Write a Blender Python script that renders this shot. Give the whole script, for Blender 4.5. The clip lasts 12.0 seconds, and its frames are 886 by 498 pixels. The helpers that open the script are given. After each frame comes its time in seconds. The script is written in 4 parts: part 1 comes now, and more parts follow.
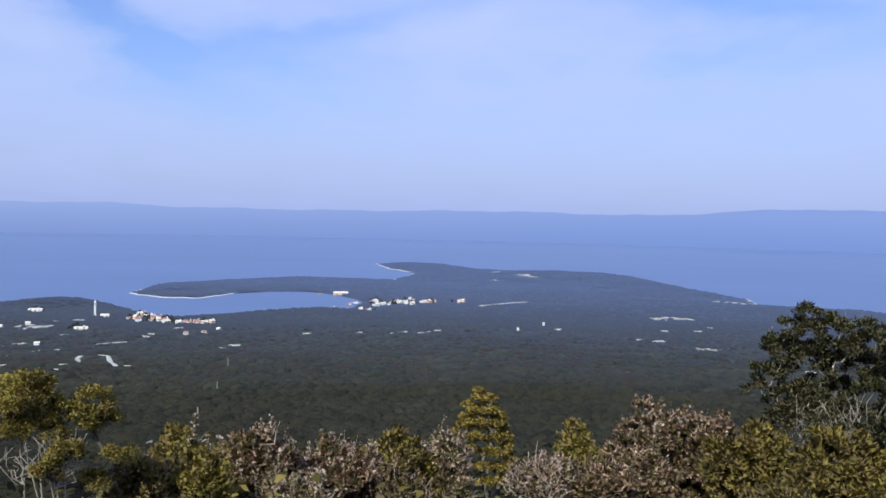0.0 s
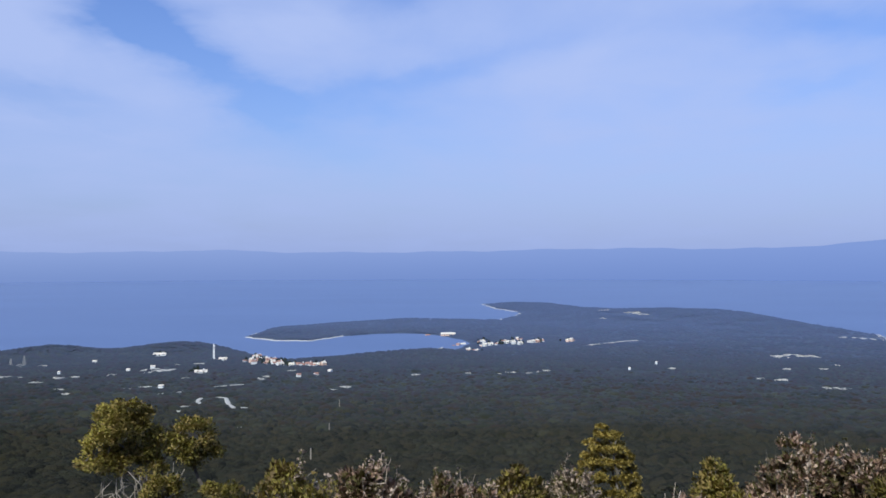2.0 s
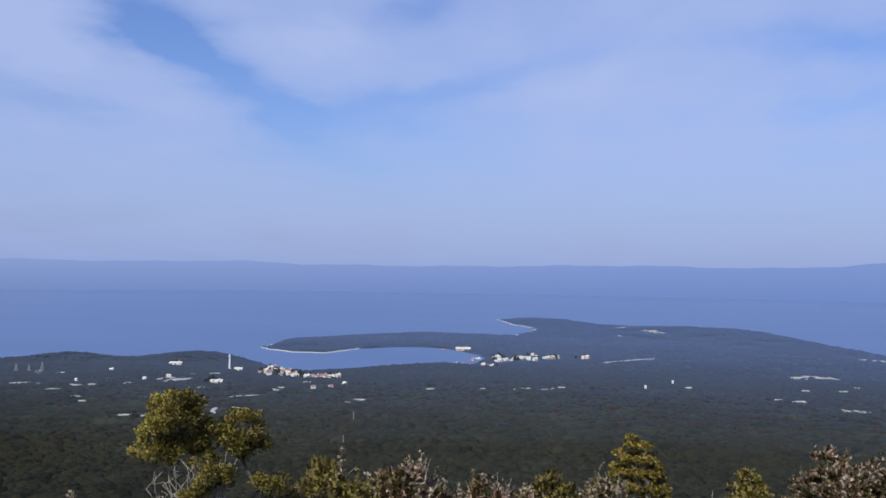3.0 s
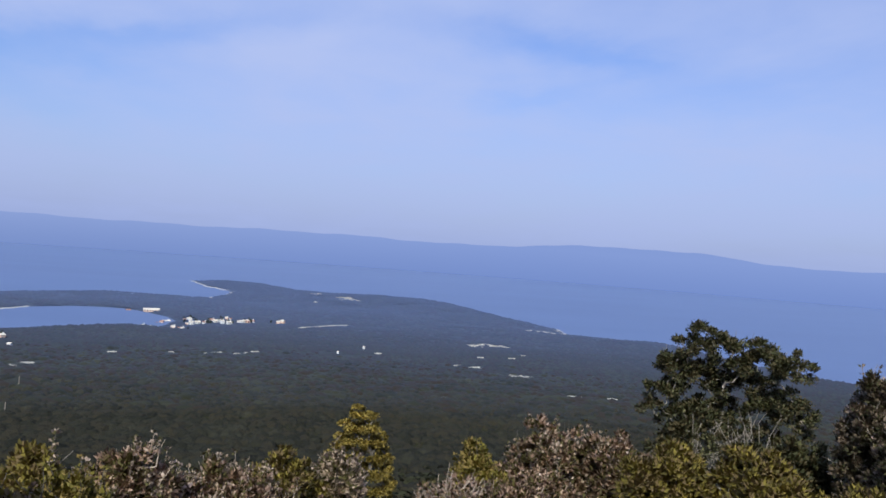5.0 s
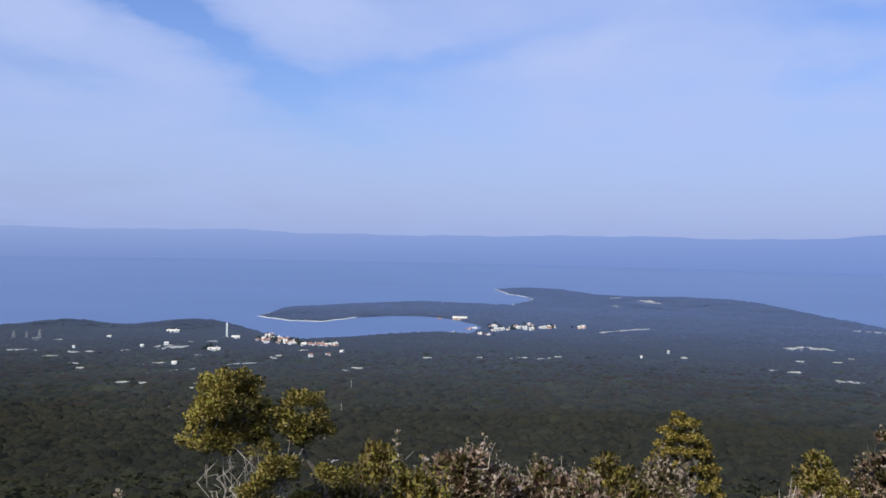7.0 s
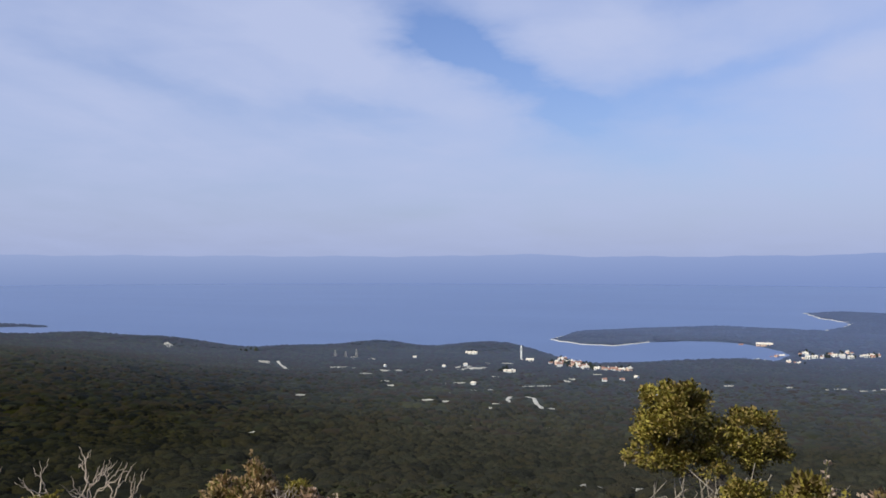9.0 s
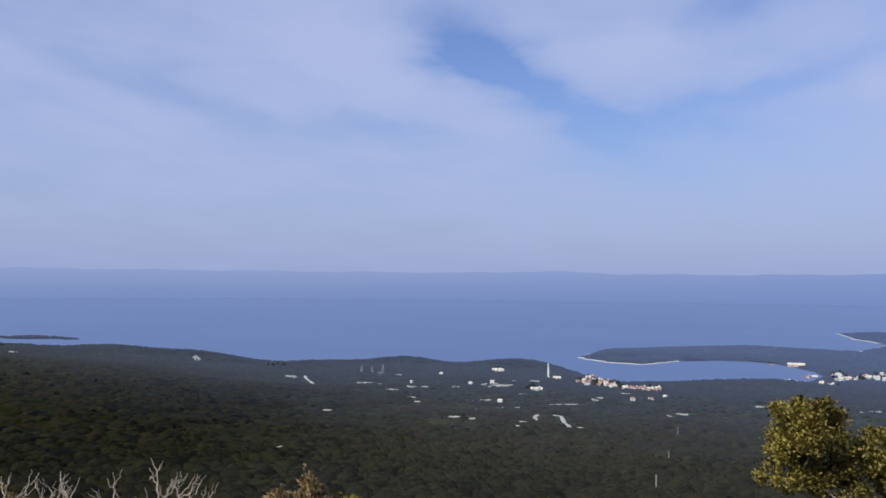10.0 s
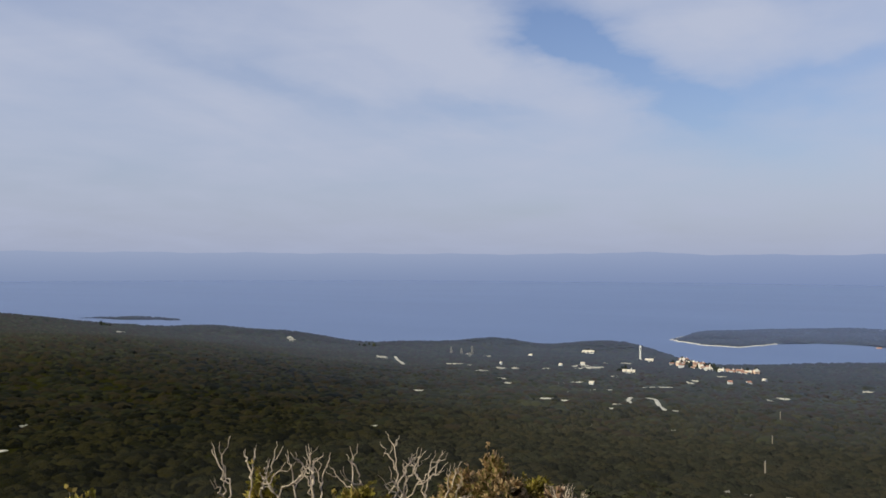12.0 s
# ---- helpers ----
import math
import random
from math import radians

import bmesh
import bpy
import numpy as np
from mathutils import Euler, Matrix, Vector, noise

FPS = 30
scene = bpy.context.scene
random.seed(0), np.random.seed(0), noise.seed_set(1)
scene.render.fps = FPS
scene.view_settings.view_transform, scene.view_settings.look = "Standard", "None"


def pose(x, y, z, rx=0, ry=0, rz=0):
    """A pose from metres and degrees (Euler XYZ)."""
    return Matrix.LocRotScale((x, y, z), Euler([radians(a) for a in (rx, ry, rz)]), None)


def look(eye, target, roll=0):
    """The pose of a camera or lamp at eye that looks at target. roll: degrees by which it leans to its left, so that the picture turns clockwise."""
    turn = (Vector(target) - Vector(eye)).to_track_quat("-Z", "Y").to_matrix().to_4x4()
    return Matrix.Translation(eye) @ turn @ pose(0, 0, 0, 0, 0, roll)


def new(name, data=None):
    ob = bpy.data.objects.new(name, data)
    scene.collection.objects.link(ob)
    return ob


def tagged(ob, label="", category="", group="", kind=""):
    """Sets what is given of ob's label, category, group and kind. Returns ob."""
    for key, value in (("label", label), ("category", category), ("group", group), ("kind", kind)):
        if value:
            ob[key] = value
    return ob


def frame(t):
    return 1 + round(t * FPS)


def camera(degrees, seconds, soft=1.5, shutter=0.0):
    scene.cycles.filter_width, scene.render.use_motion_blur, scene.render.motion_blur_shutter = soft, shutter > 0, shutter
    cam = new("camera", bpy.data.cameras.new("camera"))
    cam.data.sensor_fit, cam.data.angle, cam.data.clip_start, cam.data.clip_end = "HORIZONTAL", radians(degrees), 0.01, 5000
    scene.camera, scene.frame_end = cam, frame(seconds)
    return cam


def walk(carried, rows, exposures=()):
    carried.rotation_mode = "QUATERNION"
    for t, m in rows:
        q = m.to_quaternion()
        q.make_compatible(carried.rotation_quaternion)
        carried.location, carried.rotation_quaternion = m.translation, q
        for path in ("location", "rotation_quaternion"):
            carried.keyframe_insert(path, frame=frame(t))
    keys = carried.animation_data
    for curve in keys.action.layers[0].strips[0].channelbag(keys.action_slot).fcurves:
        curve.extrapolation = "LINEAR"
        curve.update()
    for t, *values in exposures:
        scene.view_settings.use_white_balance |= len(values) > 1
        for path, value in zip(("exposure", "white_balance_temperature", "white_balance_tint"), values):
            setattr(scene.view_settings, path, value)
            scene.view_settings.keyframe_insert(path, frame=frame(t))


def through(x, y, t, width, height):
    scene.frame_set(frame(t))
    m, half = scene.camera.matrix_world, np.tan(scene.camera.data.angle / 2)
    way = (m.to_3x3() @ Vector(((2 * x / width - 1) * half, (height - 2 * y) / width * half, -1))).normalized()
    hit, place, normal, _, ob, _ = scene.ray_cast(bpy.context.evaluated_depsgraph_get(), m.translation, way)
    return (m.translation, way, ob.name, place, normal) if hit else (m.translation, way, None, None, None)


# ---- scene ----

# ---------------------------------------------------------------- camera and its walk
cam = camera(56.8, 12.0, soft=1.65)
# seconds, steps from the viewpoint (x, y, z), heading to the right of +y, pitch, roll
PATH = [
    (0.0, 0.00, 0.00, 0.00, 9.27, -2.03, -1.40),
    (0.5, 0.01, 0.19, -0.10, 8.54, -1.12, -1.57),
    (1.0, 0.00, 0.41, -0.12, 7.70, -0.55, -1.45),
    (1.5, 0.01, 0.57, -0.16, 4.94, 0.10, -0.62),
    (2.0, -0.03, 0.84, -0.26, 1.88, 0.69, 0.11),
    (2.5, -0.20, 0.71, -0.41, 1.05, 1.33, -0.98),
    (2.7, -0.24, 0.69, -0.40, 0.86, 1.52, -1.06),
    (3.5, -0.54, 1.20, -0.45, 0.60, 1.75, -0.75),
    (4.3, -0.83, 1.71, -0.48, 8.72, 1.06, -2.14),
    (4.5, -0.88, 1.75, -0.48, 12.87, 0.76, -2.81),
    (5.0, -0.87, 1.51, -0.43, 21.50, 0.23, -4.35),
    (5.5, -0.98, 1.42, -0.43, 27.10, 0.02, -4.74),
    (6.0, -0.90, 1.49, -0.44, 25.66, -0.37, -4.71),
    (6.5, -0.81, 1.45, -0.41, 16.31, -0.67, -3.87),
    (7.0, -1.03, 1.73, -0.47, 0.99, -0.44, -1.24),
    (7.3, -1.19, 1.54, -0.47, -9.16, -0.01, 0.55),
    (7.5, -1.29, 1.53, -0.47, -14.14, 0.04, 1.42),
    (7.7, -1.45, 1.56, -0.48, -18.16, 0.20, 2.15),
    (8.5, -1.90, 1.84, -0.57, -21.60, 0.70, 1.20),
    (9.3, -2.33, 2.10, -0.66, -17.90, 1.21, -0.70),
    (9.5, -2.47, 2.10, -0.65, -18.64, 1.38, -0.50),
    (10.0, -2.78, 2.04, -0.70, -20.94, 2.12, -0.57),
    (10.5, -3.46, 2.40, -0.84, -26.07, 2.75, -0.39),
    (11.0, -4.18, 2.44, -0.96, -30.74, 2.21, -0.09),
    (11.5, -4.66, 2.51, -0.98, -31.91, 1.50, 0.13),
    (12.0, -5.09, 2.62, -1.07, -26.97, 0.81, -0.26),
]


def heading(az, el):
    a, e = radians(az), radians(el)
    return Vector((math.sin(a) * math.cos(e), math.cos(a) * math.cos(e), math.sin(e)))


rows = []
for t, px, py, pz, az, pitch, roll in PATH:
    eye = Vector((px, py, 110.0 + pz))
    rows.append((t, look(eye, eye + heading(az, pitch), -roll)))
# exposure and white balance wander as the view swings round towards the brighter haze
walk(cam, rows, [(0.0, 0.20, 5850, 2), (0.5, 0.02, 5750, 2), (1.0, 0.13, 5750, 3), (1.5, 0.14, 5750, 2), (2.0, 0.0, 5700, 1), (2.5, -0.13, 5720, 1),
                 (4.5, 0.0, 5950, 3), (5.5, 0.02, 5930, 2), (6.5, 0.0, 5850, 1), (7.5, 0.06, 5900, 2), (9.5, 0.02, 6650, 0), (10.0, -0.10, 6150, 2),
                 (10.5, -0.08, 6350, 1), (11.0, -0.02, 6900, -3), (12.0, -0.05, 7500, -4)])

# ---------------------------------------------------------------- sky, clouds and sun
SUN_AZ, SUN_EL = -152.0, 40.0
sun = new("sun", bpy.data.lights.new("sun", "SUN"))
sun.data.energy, sun.data.angle, sun.data.color = 4.9, radians(0.6), (1.0, 0.90, 0.74)
sun.matrix_world = look(heading(SUN_AZ, SUN_EL) * 300, (0, 0, 0))

world = bpy.data.worlds.new("world")
scene.world = world
world.use_nodes = True


class Nodes:
    """Short hand for building a node tree."""

    def __init__(self, tree):
        self.tree = tree
        tree.nodes.clear()

    def add(self, kind, **values):
        n = self.tree.nodes.new(kind)
        for key, v in values.items():
            setattr(n, key, v)
        return n

    def put(self, socket, v):
        if isinstance(v, bpy.types.NodeSocket):
            self.tree.links.new(v, socket)
        else:
            socket.default_value = v

    def math(self, op, a, b=0.0, c=0.0, clamp=False):
        n = self.add("ShaderNodeMath", operation=op, use_clamp=clamp)
        for s, v in zip(n.inputs, (a, b, c)):
            self.put(s, v)
        return n.outputs[0]

    def mix(self, f, a, b, blend="MIX"):
        n = self.add("ShaderNodeMix", data_type="RGBA", blend_type=blend)
        self.put(n.inputs[0], f), self.put(n.inputs[6], a), self.put(n.inputs[7], b)
        return n.outputs[2]

    def noise(self, vec, scale, detail=4.0, rough=0.55, distort=0.0):
        n = self.add("ShaderNodeTexNoise")
        self.put(n.inputs["Vector"], vec)
        n.inputs["Scale"].default_value, n.inputs["Detail"].default_value = scale, detail
        n.inputs["Roughness"].default_value, n.inputs["Distortion"].default_value = rough, distort
        return n.outputs[0]

    def ramp(self, f, stops):
        n = self.add("ShaderNodeValToRGB")
        self.put(n.inputs[0], f)
        els = n.color_ramp.elements
        while len(els) < len(stops):
            els.new(0.5)
        for e, (p, c) in zip(els, stops):
            e.position, e.color = p, (*c, 1) if len(c) == 3 else c
        return n.outputs[0]

    def xyz(self, x, y, z):
        n = self.add("ShaderNodeCombineXYZ")
        for s, v in zip(n.inputs, (x, y, z)):
            self.put(s, v)
        return n.outputs[0]


w = Nodes(world.node_tree)
coord = w.add("ShaderNodeTexCoord").outputs["Generated"]
sep = w.add("ShaderNodeSeparateXYZ")
w.put(sep.inputs[0], coord)
dx, dy, dz = sep.outputs
azim = w.math("MULTIPLY", w.math("ARCTAN2", dx, dy), 57.2958)
elev = w.math("MULTIPLY", w.math("ARCSINE", dz), 57.2958)
nishita = w.add("ShaderNodeTexSky", sky_type="NISHITA", sun_disc=False, sun_elevation=radians(SUN_EL),
                sun_rotation=radians(SUN_AZ), air_density=1.2, dust_density=1.5, ozone_density=2.0, altitude=100)
lift = w.math("ADD", w.math("ABSOLUTE", dz), 0.16)
flat = w.xyz(w.math("DIVIDE", dx, lift), w.math("DIVIDE", dy, lift), 0.0)
turn = w.add("ShaderNodeMapping")
w.put(turn.inputs[0], flat)
turn.inputs["Rotation"].default_value = (0, 0, radians(28))
turn.inputs["Scale"].default_value = (1.0, 0.55, 1.0)
streak = w.noise(turn.outputs[0], 1.0, 7.0, 0.55, 0.6)
puff = w.noise(flat, 2.2, 7.0, 0.55, 0.4)
cover = w.math("ADD", w.math("MULTIPLY", streak, 1.0), w.math("MULTIPLY", puff, 0.7))
cover = w.math("SUBTRACT", cover, 0.10)
# the edges of the breaks are torn by the wind
azim = w.math("ADD", azim, w.math("MULTIPLY", w.math("SUBTRACT", w.noise(flat, 1.7, 5.0, 0.6), 0.5), 11.0))
elev_torn = w.math("ADD", elev, w.math("MULTIPLY", w.math("SUBTRACT", w.noise(turn.outputs[0], 2.3, 5.0, 0.6), 0.5), 4.5))
# breaks in the thin cloud and thicker banks (negative): heading, height, half length, half width, slope, depth
BREAKS = [(-14.9, 13.2, 6.6, 1.6, -33, 0.95), (-17.8, 15.9, 3.6, 1.9, -20, 0.60), (-5.5, 10.5, 7.5, 1.3, 3, 0.55), (1.5, 13.0, 7.0, 0.9, 12, 0.40),
          (-25.5, 10.0, 5.0, 0.9, -8, 0.45), (-40.0, 12.3, 8.0, 0.8, -14, 0.30), (29.0, 14.3, 6.8, 1.3, -7, 0.65), (26.0, 10.9, 3.5, 0.8, 15, 0.35)]
BREAKS += [(-1.0, 18.0, 2.8, 1.1, 20, 0.40), (-3.0, 7.6, 11.0, 1.6, 0, 0.28), (38.0, 11.5, 8.0, 1.2, 5, 0.30), (55.0, 12.0, 7.0, 1.5, 5, 0.30),
           (-26.5, 14.8, 6.5, 2.2, -22, -0.30), (-7.0, 15.6, 6.0, 1.5, -10, -0.25), (11.0, 12.6, 6.0, 1.8, 0, -0.2), (16.0, 9.0, 10.0, 1.5, 6, -0.15)]
for ba, be, la, lb, slope, depth in BREAKS:
    c, s = math.cos(radians(slope)), math.sin(radians(slope))
    u, v = w.math("SUBTRACT", azim, ba), w.math("SUBTRACT", elev_torn, be)
    along = w.math("DIVIDE", w.math("ADD", w.math("MULTIPLY", u, c), w.math("MULTIPLY", v, s)), la)
    across = w.math("DIVIDE", w.math("SUBTRACT", w.math("MULTIPLY", v, c), w.math("MULTIPLY", u, s)), lb)
    d2 = w.math("ADD", w.math("MULTIPLY", along, along), w.math("MULTIPLY", across, across))
    cover = w.math("SUBTRACT", cover, w.math("MULTIPLY", w.math("EXPONENT", w.math("MULTIPLY", d2, -0.9)), depth))
cover = w.math("MULTIPLY", cover, 1.0, clamp=True)
SKY = 0.1
clear = w.mix(1.0, nishita.outputs[0], (0.95, 0.97, 1.43, 1), "MULTIPLY")
clouded = w.mix(w.math("MULTIPLY", cover, 0.85), clear, (5.35, 5.66, 8.30, 1))
low = w.math("EXPONENT", w.math("MULTIPLY", w.math("ABSOLUTE", elev), -0.16))
hazy = w.mix(w.math("MULTIPLY", low, 0.85), clouded, (3.62, 4.08, 6.85, 1))
bg = w.add("ShaderNodeBackground")
w.put(bg.inputs[0], hazy)
bg.inputs[1].default_value = SKY
w.put(w.add("ShaderNodeOutputWorld").inputs[0], bg.outputs[0])

# ---------------------------------------------------------------- materials


def material(name, rough=0.8, spec=0.3):
    m = bpy.data.materials.new(name)
    m.use_nodes = True
    n = Nodes(m.node_tree)
    p = n.add("ShaderNodeBsdfPrincipled")
    p.inputs["Roughness"].default_value = rough
    p.inputs["Specular IOR Level"].default_value = spec
    n.put(n.add("ShaderNodeOutputMaterial").inputs[0], p.outputs[0])
    return m, n, p


def bump(n, p, height, strength, distance):
    b = n.add("ShaderNodeBump")
    b.inputs["Strength"].default_value, b.inputs["Distance"].default_value = strength, distance
    n.put(b.inputs["Height"], height)
    n.put(p.inputs["Normal"], b.outputs[0])


def island(n):
    return n.add("ShaderNodeNewGeometry").outputs["Random Per Island"]


def place(n):
    return n.add("ShaderNodeTexCoord").outputs["Object"]


# blue of the haze that is painted over distant woods
HAZE_TINT = (0.38, 0.53, 1.0)


def leaf_material(name, dark, mid, light, dry=None, patch=1.2, rough=0.55, through=0.30, sheen=0.0, sheen_tint=(0.5, 0.6, 0.9), relief=0.0, spec=0.22, coast=0.0, west_shade=False):
    """Leaves: each one its own tone, drifting over the plant in patches; some light shines through them."""
    m, n, p = material(name, rough, spec)
    tone = n.math("ADD", n.math("MULTIPLY", island(n), 0.46 if relief else 0.55), n.math("MULTIPLY", n.noise(place(n), patch, 3.0), 0.6))
    if relief:
        tone = n.math("ADD", tone, n.math("MULTIPLY", n.math("SUBTRACT", n.noise(place(n), 0.9, 3.0), 0.35), 0.5))
    stops = [(0.25, dark), (0.55, mid), (0.85, light)]
    col = n.ramp(tone, stops)
    if dry:
        pick = n.math("GREATER_THAN", n.math("ADD", n.math("MULTIPLY", n.noise(place(n), patch * 2.3, 2.0), 0.7), n.math("MULTIPLY", island(n), 0.5)), 0.66)
        col = n.mix(pick, col, (*dry, 1))
    if west_shade:
        # shade on the western slope is painted in: leaf colour darkens there, in drifts
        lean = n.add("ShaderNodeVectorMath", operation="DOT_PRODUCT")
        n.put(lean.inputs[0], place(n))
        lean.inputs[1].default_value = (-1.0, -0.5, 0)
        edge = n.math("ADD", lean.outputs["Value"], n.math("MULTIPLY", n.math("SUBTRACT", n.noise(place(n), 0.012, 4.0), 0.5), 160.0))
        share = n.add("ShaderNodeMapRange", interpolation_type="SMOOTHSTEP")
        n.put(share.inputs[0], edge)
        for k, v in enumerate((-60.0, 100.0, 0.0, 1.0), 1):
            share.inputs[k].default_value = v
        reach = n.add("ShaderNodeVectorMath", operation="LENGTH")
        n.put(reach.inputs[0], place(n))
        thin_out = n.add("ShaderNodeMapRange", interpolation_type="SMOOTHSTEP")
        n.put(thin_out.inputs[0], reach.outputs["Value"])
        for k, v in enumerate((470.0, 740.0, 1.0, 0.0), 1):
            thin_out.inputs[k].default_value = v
        # the dark end of this tone stands in for shadowed gaps between crowns
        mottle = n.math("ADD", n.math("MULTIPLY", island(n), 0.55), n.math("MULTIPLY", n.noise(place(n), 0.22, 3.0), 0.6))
        shade_tone = n.ramp(mottle, [(0.30, (0.16, 0.162, 0.085)), (0.58, (0.375, 0.38, 0.20)), (0.85, (0.64, 0.625, 0.34))])
        col = n.mix(n.math("MULTIPLY", share.outputs[0], thin_out.outputs[0]), col, n.mix(1.0, col, shade_tone, "MULTIPLY"))
    n.put(p.inputs["Base Color"], col)
    if relief:
        bump(n, p, n.noise(place(n), 1.5, 5.0, 0.7), relief, 0.8)
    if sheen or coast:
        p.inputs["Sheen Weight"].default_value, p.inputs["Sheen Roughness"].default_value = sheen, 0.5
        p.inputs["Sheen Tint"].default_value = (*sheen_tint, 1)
    # aerial haze put into the material as sheen that grows with distance
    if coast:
        n.put(p.inputs["Sheen Weight"], haze_sheen(n, sheen, coast))
    if through:
        tr = n.add("ShaderNodeBsdfTranslucent")
        n.put(tr.inputs[0], col)
        mx = n.add("ShaderNodeMixShader")
        mx.inputs[0].default_value = through
        n.put(mx.inputs[1], p.outputs[0]), n.put(mx.inputs[2], tr.outputs[0])
        out = [o for o in n.tree.nodes if o.type == "OUTPUT_MATERIAL"][0]
        n.put(out.inputs[0], mx.outputs[0])
    return m


def haze_sheen(n, inland, coast):
    """Sheen weight that paints distance haze: it grows from the hill's foot to the headlands."""
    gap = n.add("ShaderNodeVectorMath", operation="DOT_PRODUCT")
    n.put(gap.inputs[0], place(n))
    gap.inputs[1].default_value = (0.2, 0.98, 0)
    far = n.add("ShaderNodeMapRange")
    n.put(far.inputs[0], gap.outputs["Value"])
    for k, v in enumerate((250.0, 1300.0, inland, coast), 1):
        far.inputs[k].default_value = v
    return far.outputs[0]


def surface(name, a, b, scale, rough=0.85, spec=0.25, relief=0.4, depth=0.05, fine=8.0):
    """Two tones broken up at two sizes, with a little relief."""
    m, n, p = material(name, rough, spec)
    big, small = n.noise(place(n), scale, 4.0), n.noise(place(n), scale * fine, 3.0)
    f = n.math("ADD", n.math("MULTIPLY", big, 0.7), n.math("MULTIPLY", small, 0.5))
    n.put(p.inputs["Base Color"], n.ramp(f, [(0.38, a), (0.82, b)]))
    bump(n, p, small, relief, depth)
    return m


EARTH = leaf_material("scrubby_earth", (0.022, 0.024, 0.014), (0.034, 0.036, 0.020), (0.046, 0.046, 0.026), patch=0.04, through=0.0, rough=0.95, spec=0.0, sheen=0.0, sheen_tint=HAZE_TINT, coast=0.42, west_shade=True)
LIMESTONE = surface("pale_limestone", (0.08, 0.080, 0.070), (0.56, 0.55, 0.52), 0.34, 0.9, 0.2, 0.6, 0.2)
GRAVEL = surface("pale_gravel", (0.30, 0.295, 0.27), (0.50, 0.49, 0.46), 0.15, 0.95, 0.15, 0.5, 0.1)
SHORE_STONE = surface("wave_washed_stone", (0.26, 0.265, 0.27), (0.52, 0.52, 0.52), 0.15, 0.9, 0.2, 0.5, 0.1)
PLASTER = surface("weathered_plaster", (0.47, 0.49, 0.52), (0.68, 0.71, 0.75), 0.4, 0.85, 0.25)
FIELD_STONE = surface("weathered_field_stone", (0.10, 0.098, 0.09), (0.30, 0.29, 0.27), 1.5, 0.9, 0.2, 0.6, 0.05)
PLASTER_WARM = surface("rose_plaster", (0.50, 0.36, 0.30), (0.68, 0.52, 0.44), 0.4, 0.85, 0.25)
ROOF_TILE = surface("clay_roof", (0.23, 0.125, 0.103), (0.34, 0.215, 0.18), 0.8, 0.8, 0.25)
ROOF_PALE = surface("bleached_roof", (0.46, 0.42, 0.37), (0.66, 0.62, 0.56), 0.8, 0.8, 0.25)
WINDOW_DARK = surface("dark_window", (0.03, 0.035, 0.045), (0.06, 0.065, 0.075), 0.8, 0.2, 0.5, 0.05, 0.01)
METAL = surface("galvanised_metal", (0.17, 0.175, 0.19), (0.27, 0.275, 0.29), 2.0, 0.5, 0.5, 0.1, 0.01)
BARK = surface("grey_bark", (0.07, 0.06, 0.05), (0.20, 0.18, 0.155), 9.0, 0.9, 0.15, 0.7, 0.01)
STEM_BARK = surface("silver_grey_bark", (0.16, 0.138, 0.115), (0.40, 0.355, 0.305), 9.0, 0.9, 0.15, 0.7, 0.01)
DARK_BARK = surface("dark_brown_bark", (0.035, 0.030, 0.025), (0.11, 0.095, 0.08), 9.0, 0.9, 0.15, 0.7, 0.01)
DEAD_WOOD = surface("bleached_twigs", (0.24, 0.19, 0.155), (0.52, 0.44, 0.37), 7.0, 0.85, 0.2, 0.5, 0.005)

MAQUIS = leaf_material("maquis_leaves", (0.039, 0.041, 0.024), (0.057, 0.060, 0.034), (0.078, 0.080, 0.045), dry=(0.060, 0.054, 0.033), patch=0.03, through=0.45, rough=0.95, spec=0.0, sheen=0.015, sheen_tint=HAZE_TINT, coast=0.42, west_shade=True)
HILL_CANOPY = leaf_material("hillside_canopy", (0.017, 0.0172, 0.0120), (0.030, 0.0302, 0.0208), (0.045, 0.0450, 0.0300), dry=(0.035, 0.0325, 0.0212), patch=0.025, through=0.0, rough=0.95, spec=0.0, sheen=0.015, sheen_tint=HAZE_TINT, coast=0.42, relief=0.85, west_shade=True)
CANOPY = leaf_material("woodland_canopy", (0.021, 0.023, 0.015), (0.033, 0.035, 0.022), (0.045, 0.047, 0.029), dry=(0.031, 0.026, 0.018), patch=0.02, through=0.0, rough=0.95, spec=0.0, sheen=0.02, sheen_tint=HAZE_TINT, coast=0.42, west_shade=True)
GARDEN_TREE = leaf_material("dark_garden_trees", (0.010, 0.012, 0.008), (0.018, 0.021, 0.012), (0.030, 0.033, 0.018), patch=0.05, through=0.0, rough=0.95, spec=0.0, sheen=0.02, sheen_tint=HAZE_TINT, coast=0.30)
OLIVE_LEAF = leaf_material("yellow_green_leaves", (0.062, 0.057, 0.012), (0.205, 0.176, 0.031), (0.50, 0.415, 0.105), dry=(0.25, 0.185, 0.06))
PINE_LEAF = leaf_material("golden_green_needles", (0.072, 0.060, 0.012), (0.220, 0.171, 0.035), (0.462, 0.352, 0.094))
DARK_LEAF = leaf_material("dark_green_leaves", (0.024, 0.028, 0.013), (0.066, 0.070, 0.030), (0.215, 0.205, 0.090), dry=(0.09, 0.072, 0.035))
MIXED_LEAF = leaf_material("olive_leaves", (0.048, 0.043, 0.011), (0.200, 0.163, 0.032), (0.41, 0.325, 0.080), dry=(0.155, 0.112, 0.05))
